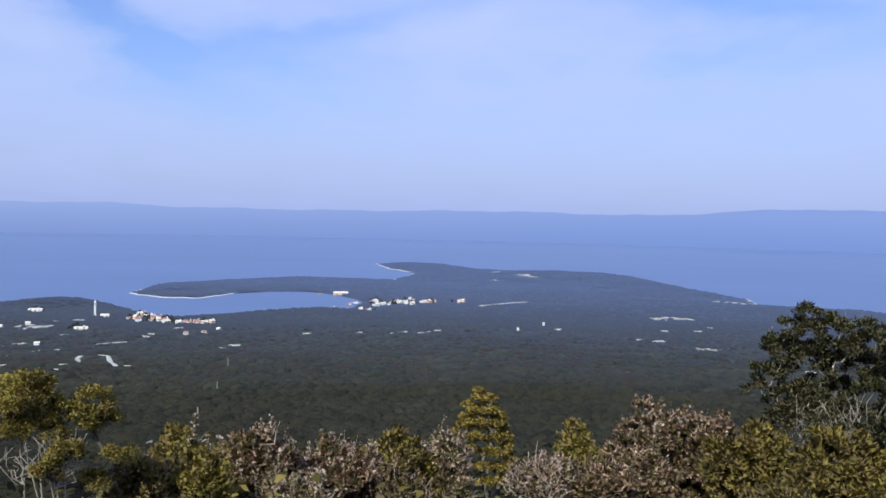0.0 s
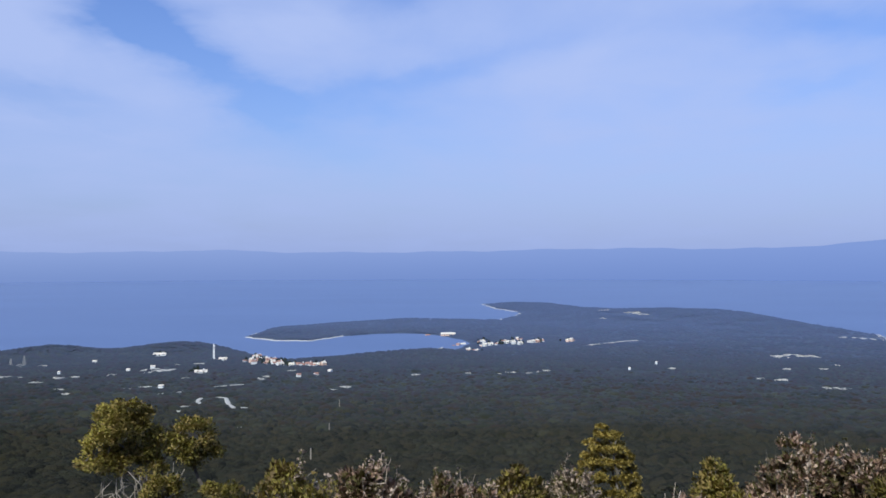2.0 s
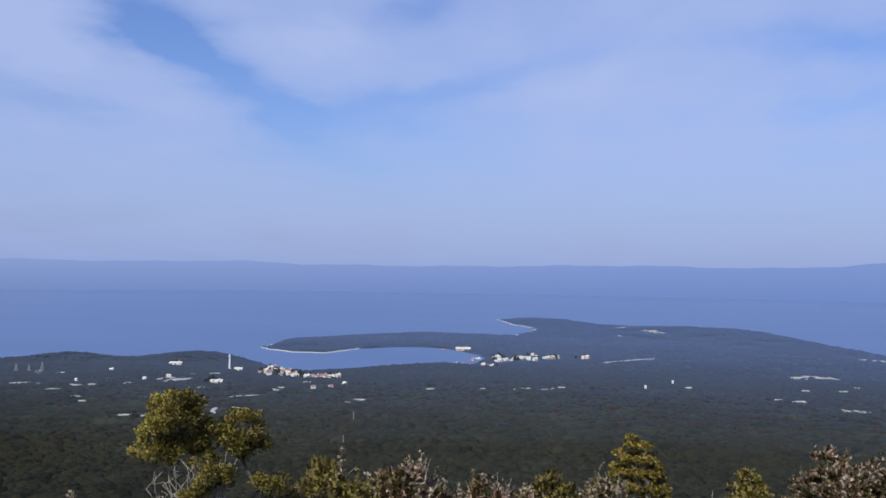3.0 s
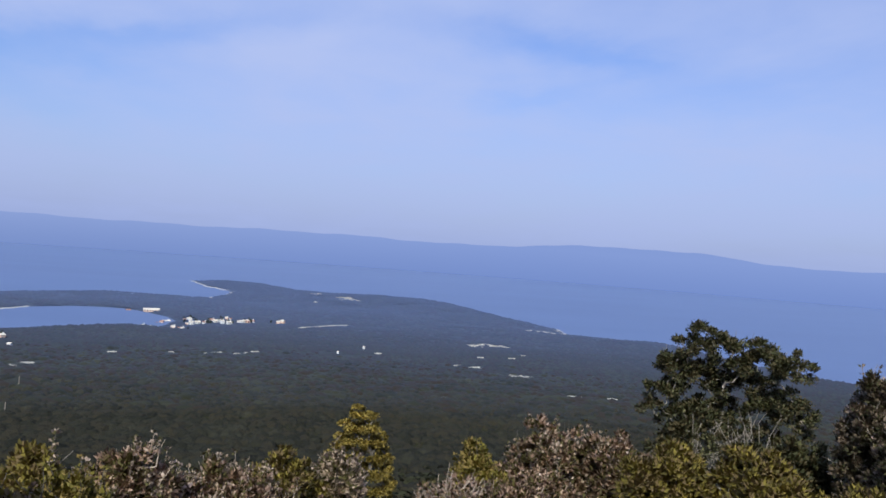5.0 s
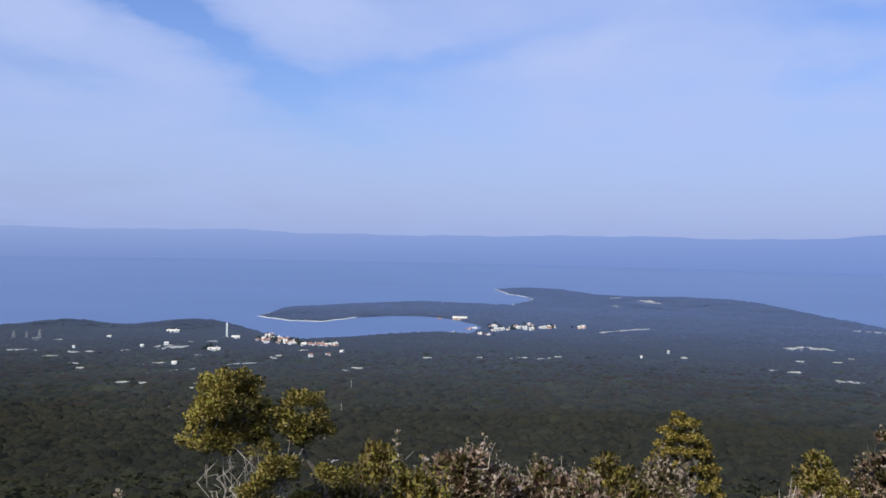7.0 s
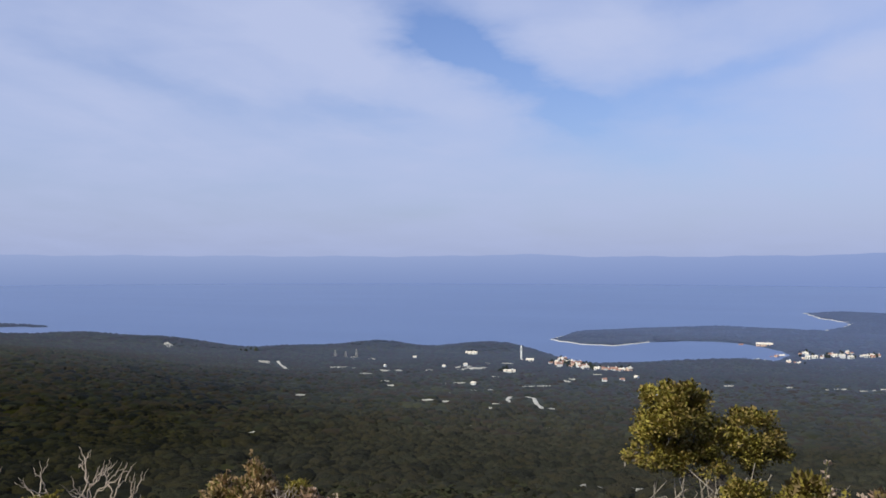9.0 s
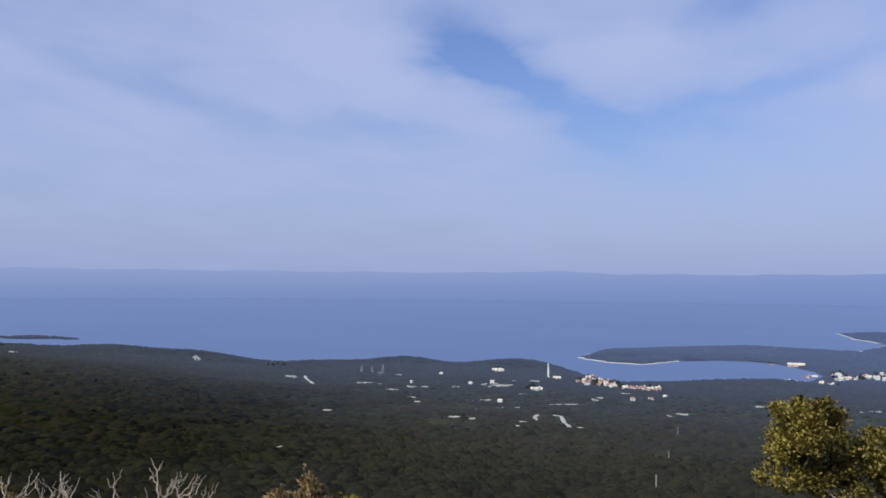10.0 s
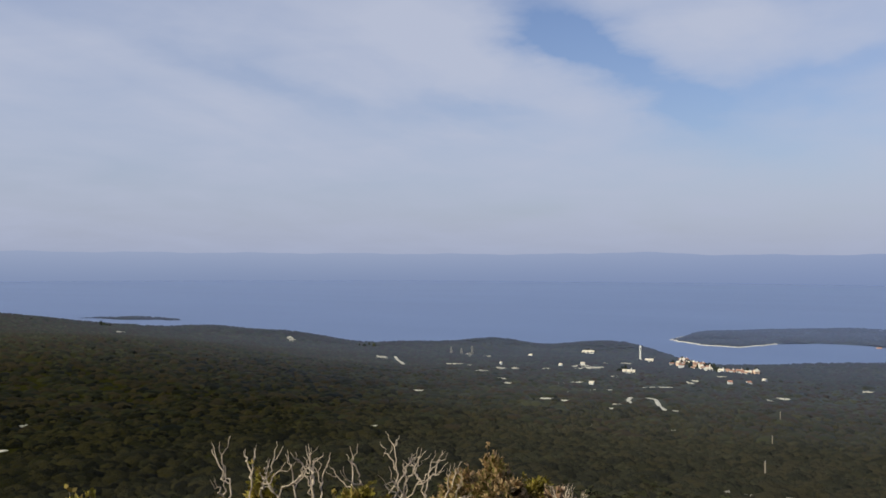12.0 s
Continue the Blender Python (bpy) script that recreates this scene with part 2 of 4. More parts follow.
PALE_LEAF = leaf_material("silvery_dry_leaves", (0.162, 0.122, 0.080), (0.419, 0.324, 0.250), (0.836, 0.682, 0.583), dry=(0.095, 0.088, 0.03))
BROWN_LEAF = leaf_material("brown_dry_leaves", (0.0698, 0.0488, 0.0307), (0.2920, 0.1888, 0.1296), (0.8500, 0.6600, 0.5280), dry=(0.095, 0.082, 0.026))
DUSKY_LEAF = leaf_material("dusky_brown_leaves", (0.0408, 0.0331, 0.0204), (0.130, 0.098, 0.064), (0.56, 0.42, 0.315), dry=(0.062, 0.060, 0.025))
RUST_LEAF = leaf_material("rusty_leaves", (0.145, 0.102, 0.048), (0.351, 0.236, 0.128), (0.660, 0.484, 0.341), dry=(0.12, 0.105, 0.03))


def sea_material():
    m, n, p = material("sea_water", 0.5, 0.2)
    pos = place(n)
    st = n.add("ShaderNodeMapping")
    n.put(st.inputs[0], pos)
    st.inputs["Scale"].default_value = (0.35, 1.0, 1.0)
    drift = n.noise(st.outputs[0], 0.004, 4.0)
    n.put(p.inputs["Base Color"], n.ramp(drift, [(0.35, (0.088, 0.132, 0.262)), (0.7, (0.098, 0.146, 0.286))]))
    p.inputs["IOR"].default_value = 1.33
    # gloss rises with distance from the bay, painting a hazy lightening seaward
    gap = n.add("ShaderNodeVectorMath", operation="DISTANCE")
    n.put(gap.inputs[0], pos)
    gap.inputs[1].default_value = (-50, 1000, 0)
    for socket, inner, outer in (("Roughness", 0.5, 0.36), ("Specular IOR Level", 0.16, 0.62)):
        far = n.add("ShaderNodeMapRange")
        n.put(far.inputs[0], gap.outputs["Value"])
        for k, v in enumerate((250.0, 3900.0, inner, outer), 1):
            far.inputs[k].default_value = v
        n.put(p.inputs[socket], far.outputs[0])
    # pale blue sheen stands in for haze over the distant water
    p.inputs["Sheen Weight"].default_value, p.inputs["Sheen Roughness"].default_value = 0.18, 0.3
    p.inputs["Sheen Tint"].default_value = (0.56, 0.68, 1.0, 1)
    bump(n, p, n.noise(pos, 0.35, 4.0), 0.25, 0.3)
    return m


SEA = sea_material()


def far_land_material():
    """The opposite coast: a black surface whose bright haze is painted as glow."""
    m, n, p = material("far_hills_haze_glow", 1.0, 0.0)
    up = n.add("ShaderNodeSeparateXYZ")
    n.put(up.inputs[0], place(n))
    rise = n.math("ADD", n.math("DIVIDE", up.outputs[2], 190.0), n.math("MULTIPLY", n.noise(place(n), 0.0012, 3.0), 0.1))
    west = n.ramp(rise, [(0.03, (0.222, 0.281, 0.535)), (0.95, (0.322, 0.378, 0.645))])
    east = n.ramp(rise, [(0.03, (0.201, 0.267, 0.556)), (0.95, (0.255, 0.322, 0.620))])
    # the glow shifts from west to east to meet the sea's tone
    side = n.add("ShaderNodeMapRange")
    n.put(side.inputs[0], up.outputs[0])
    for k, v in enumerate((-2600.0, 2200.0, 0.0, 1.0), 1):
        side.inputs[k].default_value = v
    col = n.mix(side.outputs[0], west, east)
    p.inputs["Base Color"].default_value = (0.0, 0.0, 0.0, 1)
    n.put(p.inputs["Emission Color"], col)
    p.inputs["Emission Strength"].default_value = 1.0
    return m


FAR_LAND = far_land_material()

# ---------------------------------------------------------------- the lie of the land
EYE_Z = 110.0
COAST = [(-2500, 480), (-1500, 700), (-1150, 840), (-900, 905), (-700, 900), (-560, 850), (-480, 940), (-300, 1035),
         (-215, 985), (-175, 925), (-132, 878), (-90, 882), (-50, 905), (0, 925), (34, 940), (48, 985), (70, 1060),
         (57, 1127), (27, 1190), (-6, 1212), (-55, 1205), (-102, 1173), (-141, 1102), (-188, 1112), (-238, 1164),
         (-236, 1225), (-226, 1330), (-150, 1400), (-20, 1500), (80, 1480), (150, 1462), (190, 1570), (219, 1673),
         (172, 1793), (160, 1968), (240, 2040), (330, 1990), (390, 1790), (520, 1710), (610, 1600), (632, 1430),
         (640, 1290), (655, 1150), (626, 1062), (690, 1030), (752, 1010)]
COAST_SOUTH = [(744, 930), (735, 800), (730, 660), (800, 450), (1300, -300), (2200, -4950), (-4950, -4950), (-4950, 600)]
SPIT = [(-1300, 1040), (-1215, 1130), (-1120, 1122), (-1085, 1098), (-1130, 1080), (-1200, 1050)]
# distance from the viewpoint and drop below eye level down the hillside
FALL_R = [0, 4, 8, 14, 25, 40, 70, 120, 200, 350, 600, 850, 1000, 1300, 6000]
FALL_D = [1.75, 1.9, 3.7, 5.9, 9.6, 14.2, 21.5, 31.5, 46, 68, 88, 99.5, 104.5, 106, 106]
# hills: x, y, reach along, reach across, turn in degrees, height
HILLS = [(-640, 330, 200, 150, 30, 30.6), (-520, 480, 120, 100, 0, 7.7), (-900, 560, 180, 120, 25, 39.8), (-716, 768, 60, 50, 0, 10.6), (-665, 770, 40, 40, 0, 5.5), (-609, 793, 34, 40, 0, 11.2), (-560, 815, 30, 40, 0, 12.6), (-475, 823, 38, 40, 0, 8.1), (-430, 850, 32, 40, 0, 1.9), (-384, 880, 34, 40, 0, 12.1), (-330, 890, 34, 40, 0, 0.0), (-272, 915, 42, 40, 0, 10.0), (-225, 915, 32, 40, 0, 8.1), (-5, 850, 62, 45, 0, 8.0), (440, 1500, 120, 90, 0, 11.0), (565, 1330, 70, 120, 0, 12.0)]


def from_coast(x, y, ring):
    """Distance from the shoreline, positive on land."""
    best = np.full(x.shape, 1e12)
    inside = np.zeros(x.shape, bool)
    for (ax, ay), (bx, by) in zip(ring, ring[1:] + ring[:1]):
        dx, dy = bx - ax, by - ay
        s = np.clip(((x - ax) * dx + (y - ay) * dy) / (dx * dx + dy * dy), 0, 1)
        best = np.minimum(best, (x - ax - s * dx) ** 2 + (y - ay - s * dy) ** 2)
        with np.errstate(divide="ignore", invalid="ignore"):
            inside ^= ((ay > y) != (by > y)) & (x < ax + (y - ay) / (by - ay if by != ay else 1e-9) * dx)
    return np.where(inside, 1, -1) * np.sqrt(best)


def wavy(x, y, size, seed=0.0):
    """Smooth rolling noise between about -1 and 1."""
    a, b = x / size + seed * 3.7, y / size - seed * 1.9
    return (np.sin(a * 1.3 + 1.7 * np.sin(b * 0.9 + seed)) + np.sin(b * 1.7 + 1.3 * np.sin(a * 1.1 - seed))
            + np.sin((a + b) * 0.8 + 2.1 * np.sin((a - b) * 0.7))) / 3


def shore(x, y):
    wob = 5 * wavy(x, y, 19) + 2.5 * wavy(x, y, 7, 2)
    return np.maximum(from_coast(x, y, COAST + COAST_SOUTH), from_coast(x, y, SPIT)) + wob * (np.hypot(x, y) > 500)


def land(x, y):
    """Height of the ground."""
    x, y = np.asarray(x, float), np.asarray(y, float)
    r = np.hypot(x, y)
    fall = np.interp(np.log(r + 5), np.log(np.array(FALL_R) + 5.0), FALL_D)
    behind = np.clip((0.1 - y / (r + 1e-6)) / 0.5, 0, 1) * np.clip((r - 6) / 60, 0, 1)
    z = EYE_Z - fall * (1 - 0.9 * behind) - 1.6 * behind
    for hx, hy, ra, rb, turn, top in HILLS:
        c, s = math.cos(radians(turn)), math.sin(radians(turn))
        u, v = (x - hx) * c + (y - hy) * s, -(x - hx) * s + (y - hy) * c
        z = z + top * np.exp(-0.5 * ((u / ra) ** 2 + (v / rb) ** 2))
    z = z + np.clip((r - 40) / 200, 0, 1) * (2.2 * wavy(x, y, 70, 1) + 1.0 * wavy(x, y, 24, 3))
    sd = shore(x, y)
    up = 1 - np.exp(-np.clip(sd, 0, None) / 38.0)
    return np.where(sd > 0, np.maximum(z, 2.5) * up + 0.25, np.clip(sd * 0.15, -6, 0.0))


# ---------------------------------------------------------------- mesh helpers


def mesh_of(name, verts, faces, mat, smooth=False):
    """A mesh from an array of points and an array of faces with equally many corners."""
    verts, faces = np.asarray(verts, np.float32), np.asarray(faces, np.int32)
    me = bpy.data.meshes.new(name)
    k = faces.shape[1]
    me.vertices.add(len(verts))
    me.vertices.foreach_set("co", verts.ravel())
    me.loops.add(faces.size)
    me.loops.foreach_set("vertex_index", faces.ravel())
    me.polygons.add(len(faces))
    me.polygons.foreach_set("loop_start", np.arange(0, faces.size, k, dtype=np.int32))
    me.polygons.foreach_set("use_smooth", np.full(len(faces), smooth))
    me.materials.append(mat)
    me.update(calc_edges=True)
    me.validate()
    return me


def piece(name, verts, faces, mat, parent=None, label="", smooth=False):
    ob = new(name, mesh_of(name, verts, faces, mat, smooth))
    ob.parent = parent
    return tagged(ob, label)


def part(name, bm, mat, parent, label=""):
    me = bpy.data.meshes.new(name)
    bm.to_mesh(me)
    bm.free()
    me.materials.append(mat)
    ob = new(name, me)
    ob.parent = parent
    return tagged(ob, label)


def box(bm, x0, x1, y0, y1, z0, z1):
    m = Matrix.Translation(((x0 + x1) / 2, (y0 + y1) / 2, (z0 + z1) / 2)) @ Matrix.Diagonal((x1 - x0, y1 - y0, z1 - z0, 1))
    return bmesh.ops.create_cube(bm, size=1.0, matrix=m)["verts"]


def rod(bm, a, b, ra, rb, sides=6):
    a, b = Vector(a), Vector(b)
    d = b - a
    m = Matrix.Translation((a + b) / 2) @ d.to_track_quat("Z", "Y").to_matrix().to_4x4()
    bmesh.ops.create_cone(bm, cap_ends=True, segments=sides, radius1=ra, radius2=rb, depth=d.length, matrix=m)


def height(x, y):
    return float(land(np.array([x]), np.array([y]))[0])


# ---------------------------------------------------------------- ground, sea and far hills
az_steps = np.concatenate([np.arange(-72, 72.01, 0.4), np.arange(78, 288, 6.0)])
r_steps = np.concatenate([[0.0], np.geomspace(1.5, 4900, 240)])
AZ, RR = np.meshgrid(np.radians(az_steps), r_steps)
gx, gy = RR * np.sin(AZ), RR * np.cos(AZ)
gz = land(gx, gy)
na, nr = len(az_steps), len(r_steps)
i, j = np.meshgrid(np.arange(nr - 1), np.arange(na), indexing="ij")
j2 = (j + 1) % na
quads = np.stack([i * na + j, i * na + j2, (i + 1) * na + j2, (i + 1) * na + j], -1).reshape(-1, 4)[:, ::-1]
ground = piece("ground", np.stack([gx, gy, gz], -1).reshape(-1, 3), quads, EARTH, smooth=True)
tagged(ground, "dark earth of a scrub-covered hillside falling to the coast", "ground", kind="structure")

a = np.radians(np.arange(0, 360, 3.0))
rings = np.array([300.0, 700, 1100, 1500, 2200, 3200, 4895])
sv = np.stack([np.outer(rings, np.sin(a)), np.outer(rings, np.cos(a)), np.zeros((len(rings), len(a)))], -1).reshape(-1, 3)
i, j = np.meshgrid(np.arange(len(rings) - 1), np.arange(len(a)), indexing="ij")
j2 = (j + 1) % len(a)
sq = np.stack([i * len(a) + j, i * len(a) + j2, (i + 1) * len(a) + j2, (i + 1) * len(a) + j], -1).reshape(-1, 4)[:, ::-1]
tagged(piece("sea", sv, sq, SEA), "calm blue sea reaching out into haze", "sea", kind="structure")

# hills of the coast across the water, a full ring of them
fa = np.arange(-180, 180, 0.5)
ridge = 0.46 + 0.24 * np.exp(-((fa - 14) / 9) ** 2) + 0.78 * np.exp(-((fa - 33.5) / 7.5) ** 2) + 0.32 * np.exp(-((fa - 39.8) / 2.4) ** 2) \
    + 0.28 * np.exp(-((fa - 50) / 7) ** 2) + 0.16 * np.exp(-((fa + 14) / 3.5) ** 2) + 0.035 * np.sin(fa * 0.9) + 0.02 * np.sin(fa * 2.3)
fz = EYE_Z + 4880 * np.tan(np.radians(ridge))
layers = [(4300, np.full(len(fa), -2.0)), (4480, fz * 0.12), (4700, fz * 0.5), (4850, fz * 0.9), (4892, fz), (4899, fz * 0.4)]
fv = np.concatenate([np.stack([r * np.sin(np.radians(fa)), r * np.cos(np.radians(fa)), z], -1) for r, z in layers])
i, j = np.meshgrid(np.arange(len(layers) - 1), np.arange(len(fa)), indexing="ij")
j2 = (j + 1) % len(fa)
fq = np.stack([i * len(fa) + j, i * len(fa) + j2, (i + 1) * len(fa) + j2, (i + 1) * len(fa) + j], -1).reshape(-1, 4)[:, ::-1]
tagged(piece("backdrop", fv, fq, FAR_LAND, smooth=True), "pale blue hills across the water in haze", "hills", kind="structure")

# ---------------------------------------------------------------- clearings, tracks and houses: plan
# pale clearings: x, y, half width, half depth
INLAND_CLEARINGS = [(-413, 673, 6, 10), (-404, 664, 7, 8), (-327, 653, 10, 7), (-307, 647, 4, 5), (-264, 579, 4, 5), (-265, 613, 6, 11), (-255, 624, 4, 6),
                    (-349, 778, 9, 6), (-368, 774, 7, 15), (-239, 650, 5, 8), (-229, 532, 5, 4), (-212, 504, 3, 3), (-214, 684, 15, 20), (-215, 745, 5, 5),
                    (-199, 760, 6, 5), (-171, 616, 3, 4), (-189, 545, 5, 4), (-183, 561, 5, 4), (-152, 418, 4, 3), (-114, 604, 3, 4), (-233, 421, 4, 3)]
SLOPE_CLEARINGS = [(-98, 318, 3, 3), (-69, 321, 3, 3), (-150, 406, 4, 3), (-138, 401, 3, 3), (-112, 405, 3, 2), (-110, 382, 3, 2), (-54, 542, 4, 4),
                   (-15, 107.5, 5, 3), (-574, 747, 6, 14), (-293, 212, 3, 3), (-271, 187, 3, 3), (-698, 617, 6, 9), (-155, 251, 4, 2.5), (-48, 562, 4, 4),
                   (-113, 619, 4, 4), (-102, 681, 4, 4), (-1, 631, 4, 4), (41, 640, 3, 4), (75, 651, 5, 4), (104, 657, 3, 4)]
EAST_CLEARINGS = [(389, 1439, 24, 22), (353, 1546, 14, 14), (318, 1383, 9, 12), (219, 696, 5, 5), (404, 853, 24, 14), (377, 840, 9, 16), (315, 688, 4, 6),
                  (343, 681, 4, 6), (381, 730, 7, 11), (266, 628, 4, 5), (276, 612, 5, 7), (290, 560, 12, 8), (254, 422, 8, 5), (280, 420, 5, 4),
                  (88, 641, 3, 4), (97, 646, 3, 4), (65, 640, 3, 4), (165, 400, 5, 3), (178, 372, 4, 3)]
BEACH = (592, 1070, 36, 21)
CLEARINGS = INLAND_CLEARINGS + SLOPE_CLEARINGS + EAST_CLEARINGS + [BEACH]
# gravel tracks and field walls: width, then the points they pass
TRACKS = [(3.6, [(-162, 470), (-157, 481), (-155, 506), (-148, 517), (-142, 545)]), (3.6, [(-122, 470), (-117, 444), (-110, 421)]),
          (3.4, [(-114, 477), (-107, 466), (-95, 420), (-88, 400), (-82, 402)]), (4.0, [(-136, 558), (-130, 566), (-120, 575)]),
          (9.0, [(202, 953), (224, 988), (247, 1019), (268, 1044), (287, 1056)]), (6.5, [(-219, 112), (-219, 121), (-221, 139), (-220, 153)]),
          (4.0, [(-405, 688), (-376, 645), (-346, 601)])]
HOUSES_EAST = [(27, 895), (37, 975), (53, 1040), (60, 1055), (56, 885), (66, 895), (85, 1060), (85, 1031), (84, 998), (91, 1006), (98, 1003),
               (111, 1034), (113, 1015), (119, 1002), (130, 1053), (126, 995), (144, 1016), (151, 1018), (158, 1028), (189, 1023), (196, 1030)]
HOUSES_WEST = [(-149, 760), (-164, 845), (-166, 872), (-150, 809), (-141, 785), (-133, 768), (-156, 784), (-125, 757), (-113, 754),
               (-105, 760), (-98, 754), (-91, 752), (-85, 754), (-158, 826), (-143, 800), (-128, 776), (-154, 846), (-137, 795)]
HOUSES_LOW = [(-88, 618), (-77, 634), (-69, 662)]
HOUSES_INLAND = [(-313, 811), (-237, 685), (-171, 557), (-222, 700)]
HOUSES_LARGE = [(-262, 849), (-171, 659)]
RUINS = [(178, 681), (218, 740), (-286, 668)]

HOUSES = HOUSES_EAST + HOUSES_WEST + HOUSES_LOW + HOUSES_INLAND + HOUSES_LARGE + RUINS


def open_ground(x, y):
    """True where no scrub grows: clearings, tracks and the plots of houses, with the strip before them."""
    bare = np.zeros(x.shape, bool)
    for cx, cy, hw, hd in CLEARINGS:
        r = math.hypot(cx, cy)
        ux, uy = cx / r, cy / r
        u, v = (x - cx) * uy - (y - cy) * ux, (x - cx) * ux + (y - cy) * uy
        grown = min(3.2, 0.8 + r * 0.004)
        v = np.where(v < 0, v * hd / (hd + min(14.0, r * 0.02)), v)
        bare |= (u / (hw + grown)) ** 2 + (v / (hd + grown)) ** 2 < 0.55 + 0.85 * wavy(x, y, 3.0, 2)
    out = 1 + 5.0 / (np.hypot(x, y) + 1)
    for width, pts in TRACKS:
        for (ax, ay), (bx, by) in zip(pts, pts[1:]):
            ex, ey = bx - ax, by - ay
            s = np.clip(((x - ax) * ex + (y - ay) * ey) / (ex * ex + ey * ey), 0, 1)
            bare |= np.hypot(x - ax - s * ex, y - ay - s * ey) < width * 0.5 + 2.6
            s = np.clip(((x * out - ax) * ex + (y * out - ay) * ey) / (ex * ex + ey * ey), 0, 1)
            bare |= np.hypot(x * out - ax - s * ex, y * out - ay - s * ey) < width * 0.5 + 3.2
    for hx, hy in HOUSES:
        r = math.hypot(hx, hy)
        bare |= np.hypot(x - hx, y - hy) < 5
        bare |= np.hypot(x - hx * (1 - 8 / r), y - hy * (1 - 8 / r)) < 5
    return bare


def clearing(cx, cy, hw, hd, rng, stone):
    """An uneven pale patch that follows the ground and dips here and there below its scrubby earth."""
    r = math.hypot(cx, cy)
    ux, uy = cx / r, cy / r
    n, rings = 26, (0.0, 0.25, 0.5, 0.75, 1.0)
    wob = 1 + 0.45 * np.interp(np.arange(n), np.arange(0, n + 1, 2), np.append(rng.uniform(-1, 1, n // 2), 0))
    pts = []
    for k in rings:
        for q in range(n):
            th = 2 * math.pi * q / n
            u, v = hw * k * wob[q] * math.cos(th), hd * k * wob[q] * math.sin(th)
            pts.append((cx + u * uy + v * ux, cy - u * ux + v * uy))
    pts = np.array(pts)
    z = land(pts[:, 0], pts[:, 1]) + 0.30 * np.repeat([1, 1, 1, 0.9, -0.6], n) + rng.uniform(-0.52, 0.25, len(pts)) * (0.2 if stone is SHORE_STONE else min(1.0, max(0.15, r / 500)))
    i, j = np.meshgrid(np.arange(4), np.arange(n), indexing="ij")
    j2 = (j + 1) % n
    f = np.stack([i * n + j, (i + 1) * n + j, (i + 1) * n + j2, i * n + j2], -1).reshape(-1, 4)
    ob = piece("clearing", np.column_stack([pts, z]), f, stone)
    return tagged(ob, "bare pale limestone clearing among dark scrub", "clearing", "clearings in the scrub", "structure")


rng = np.random.default_rng(5)
for c in CLEARINGS:
    clearing(*c, rng, SHORE_STONE if c is BEACH else LIMESTONE)


def track(width, pts):
    p = np.array(pts, float)
    t = np.linspace(0, len(p) - 1, 14 * (len(p) - 1) + 1)
    x, y = np.interp(t, np.arange(len(p)), p[:, 0]), np.interp(t, np.arange(len(p)), p[:, 1])
    tx, ty = np.gradient(x), np.gradient(y)
    k = np.hypot(tx, ty)
    vs = []
    for off in (-0.5, -0.2, 0.2, 0.5):
        ox = x - ty / k * off * width * (1 + 0.15 * np.sin(t * 5))
        oy = y + tx / k * off * width * (1 + 0.15 * np.sin(t * 4 + 1))
        vs.append(np.column_stack([ox, oy, land(ox, oy) + (0.3 if abs(off) < 0.4 else 0.12)]))
    n = len(x)
    i, j = np.meshgrid(np.arange(3), np.arange(n - 1), indexing="ij")
    f = np.stack([i * n + j, i * n + j + 1, (i + 1) * n + j + 1, (i + 1) * n + j], -1).reshape(-1, 4)[:, ::-1]
    ob = piece("road", np.concatenate(vs), f, GRAVEL)
    return tagged(ob, "pale gravel track winding through dark scrub", "track", "gravel tracks", "structure")


for width, pts in TRACKS:
    track(width * 0.65, pts)

# pale stony shore along the water
shore_pts = np.array(COAST, float)
for first, last, name in ((21, 26, "west"), (29, 36, "cove"), (42, 45, "beach")):
    p = shore_pts[first:last]
    t = np.linspace(0, len(p) - 1, 24 * (len(p) - 1) + 1)
    x, y = np.interp(t, np.arange(len(p)), p[:, 0]), np.interp(t, np.arange(len(p)), p[:, 1])
    tx, ty = np.gradient(x), np.gradient(y)
    k = np.hypot(tx, ty)
    tx, ty = tx / k, ty / k
    sd = shore(x, y)
    wide = 9.0 if name == "beach" else 1.6
    rowsv = []
    for off in (-2.0, 0.6, wide):
        ox, oy = x, y
        for _ in range(4):
            d = shore(ox, oy)
            ox, oy = ox + ty * (off - d) * 0.8, oy - tx * (off - d) * 0.8
        rowsv.append(np.column_stack([ox, oy, np.maximum(land(ox, oy), -0.3) + (0.45 if off > 0 else 0.05)]))
    n = len(x)
    i, j = np.meshgrid(np.arange(2), np.arange(n - 1), indexing="ij")
    f = np.stack([i * n + j, i * n + j + 1, (i + 1) * n + j + 1, (i + 1) * n + j], -1).reshape(-1, 4)
    tagged(piece("shore", np.concatenate(rowsv), f, SHORE_STONE), "pale stony shore at the edge of the sea", "shore", "pale shores", "structure")

# ---------------------------------------------------------------- woods
rng = np.random.default_rng(11)


def scatter(n, r0, r1, power, rng, az0=-70, az1=64):
    u = rng.uniform(0, 1, n)
    r = (r0 ** power + u * (r1 ** power - r0 ** power)) ** (1 / power)
    az = np.radians(rng.uniform(az0, az1, n))
    x, y = r * np.sin(az), r * np.cos(az)
    keep = (shore(x, y) > 5) & ~open_ground(x, y)
    return x[keep], y[keep], r[keep]


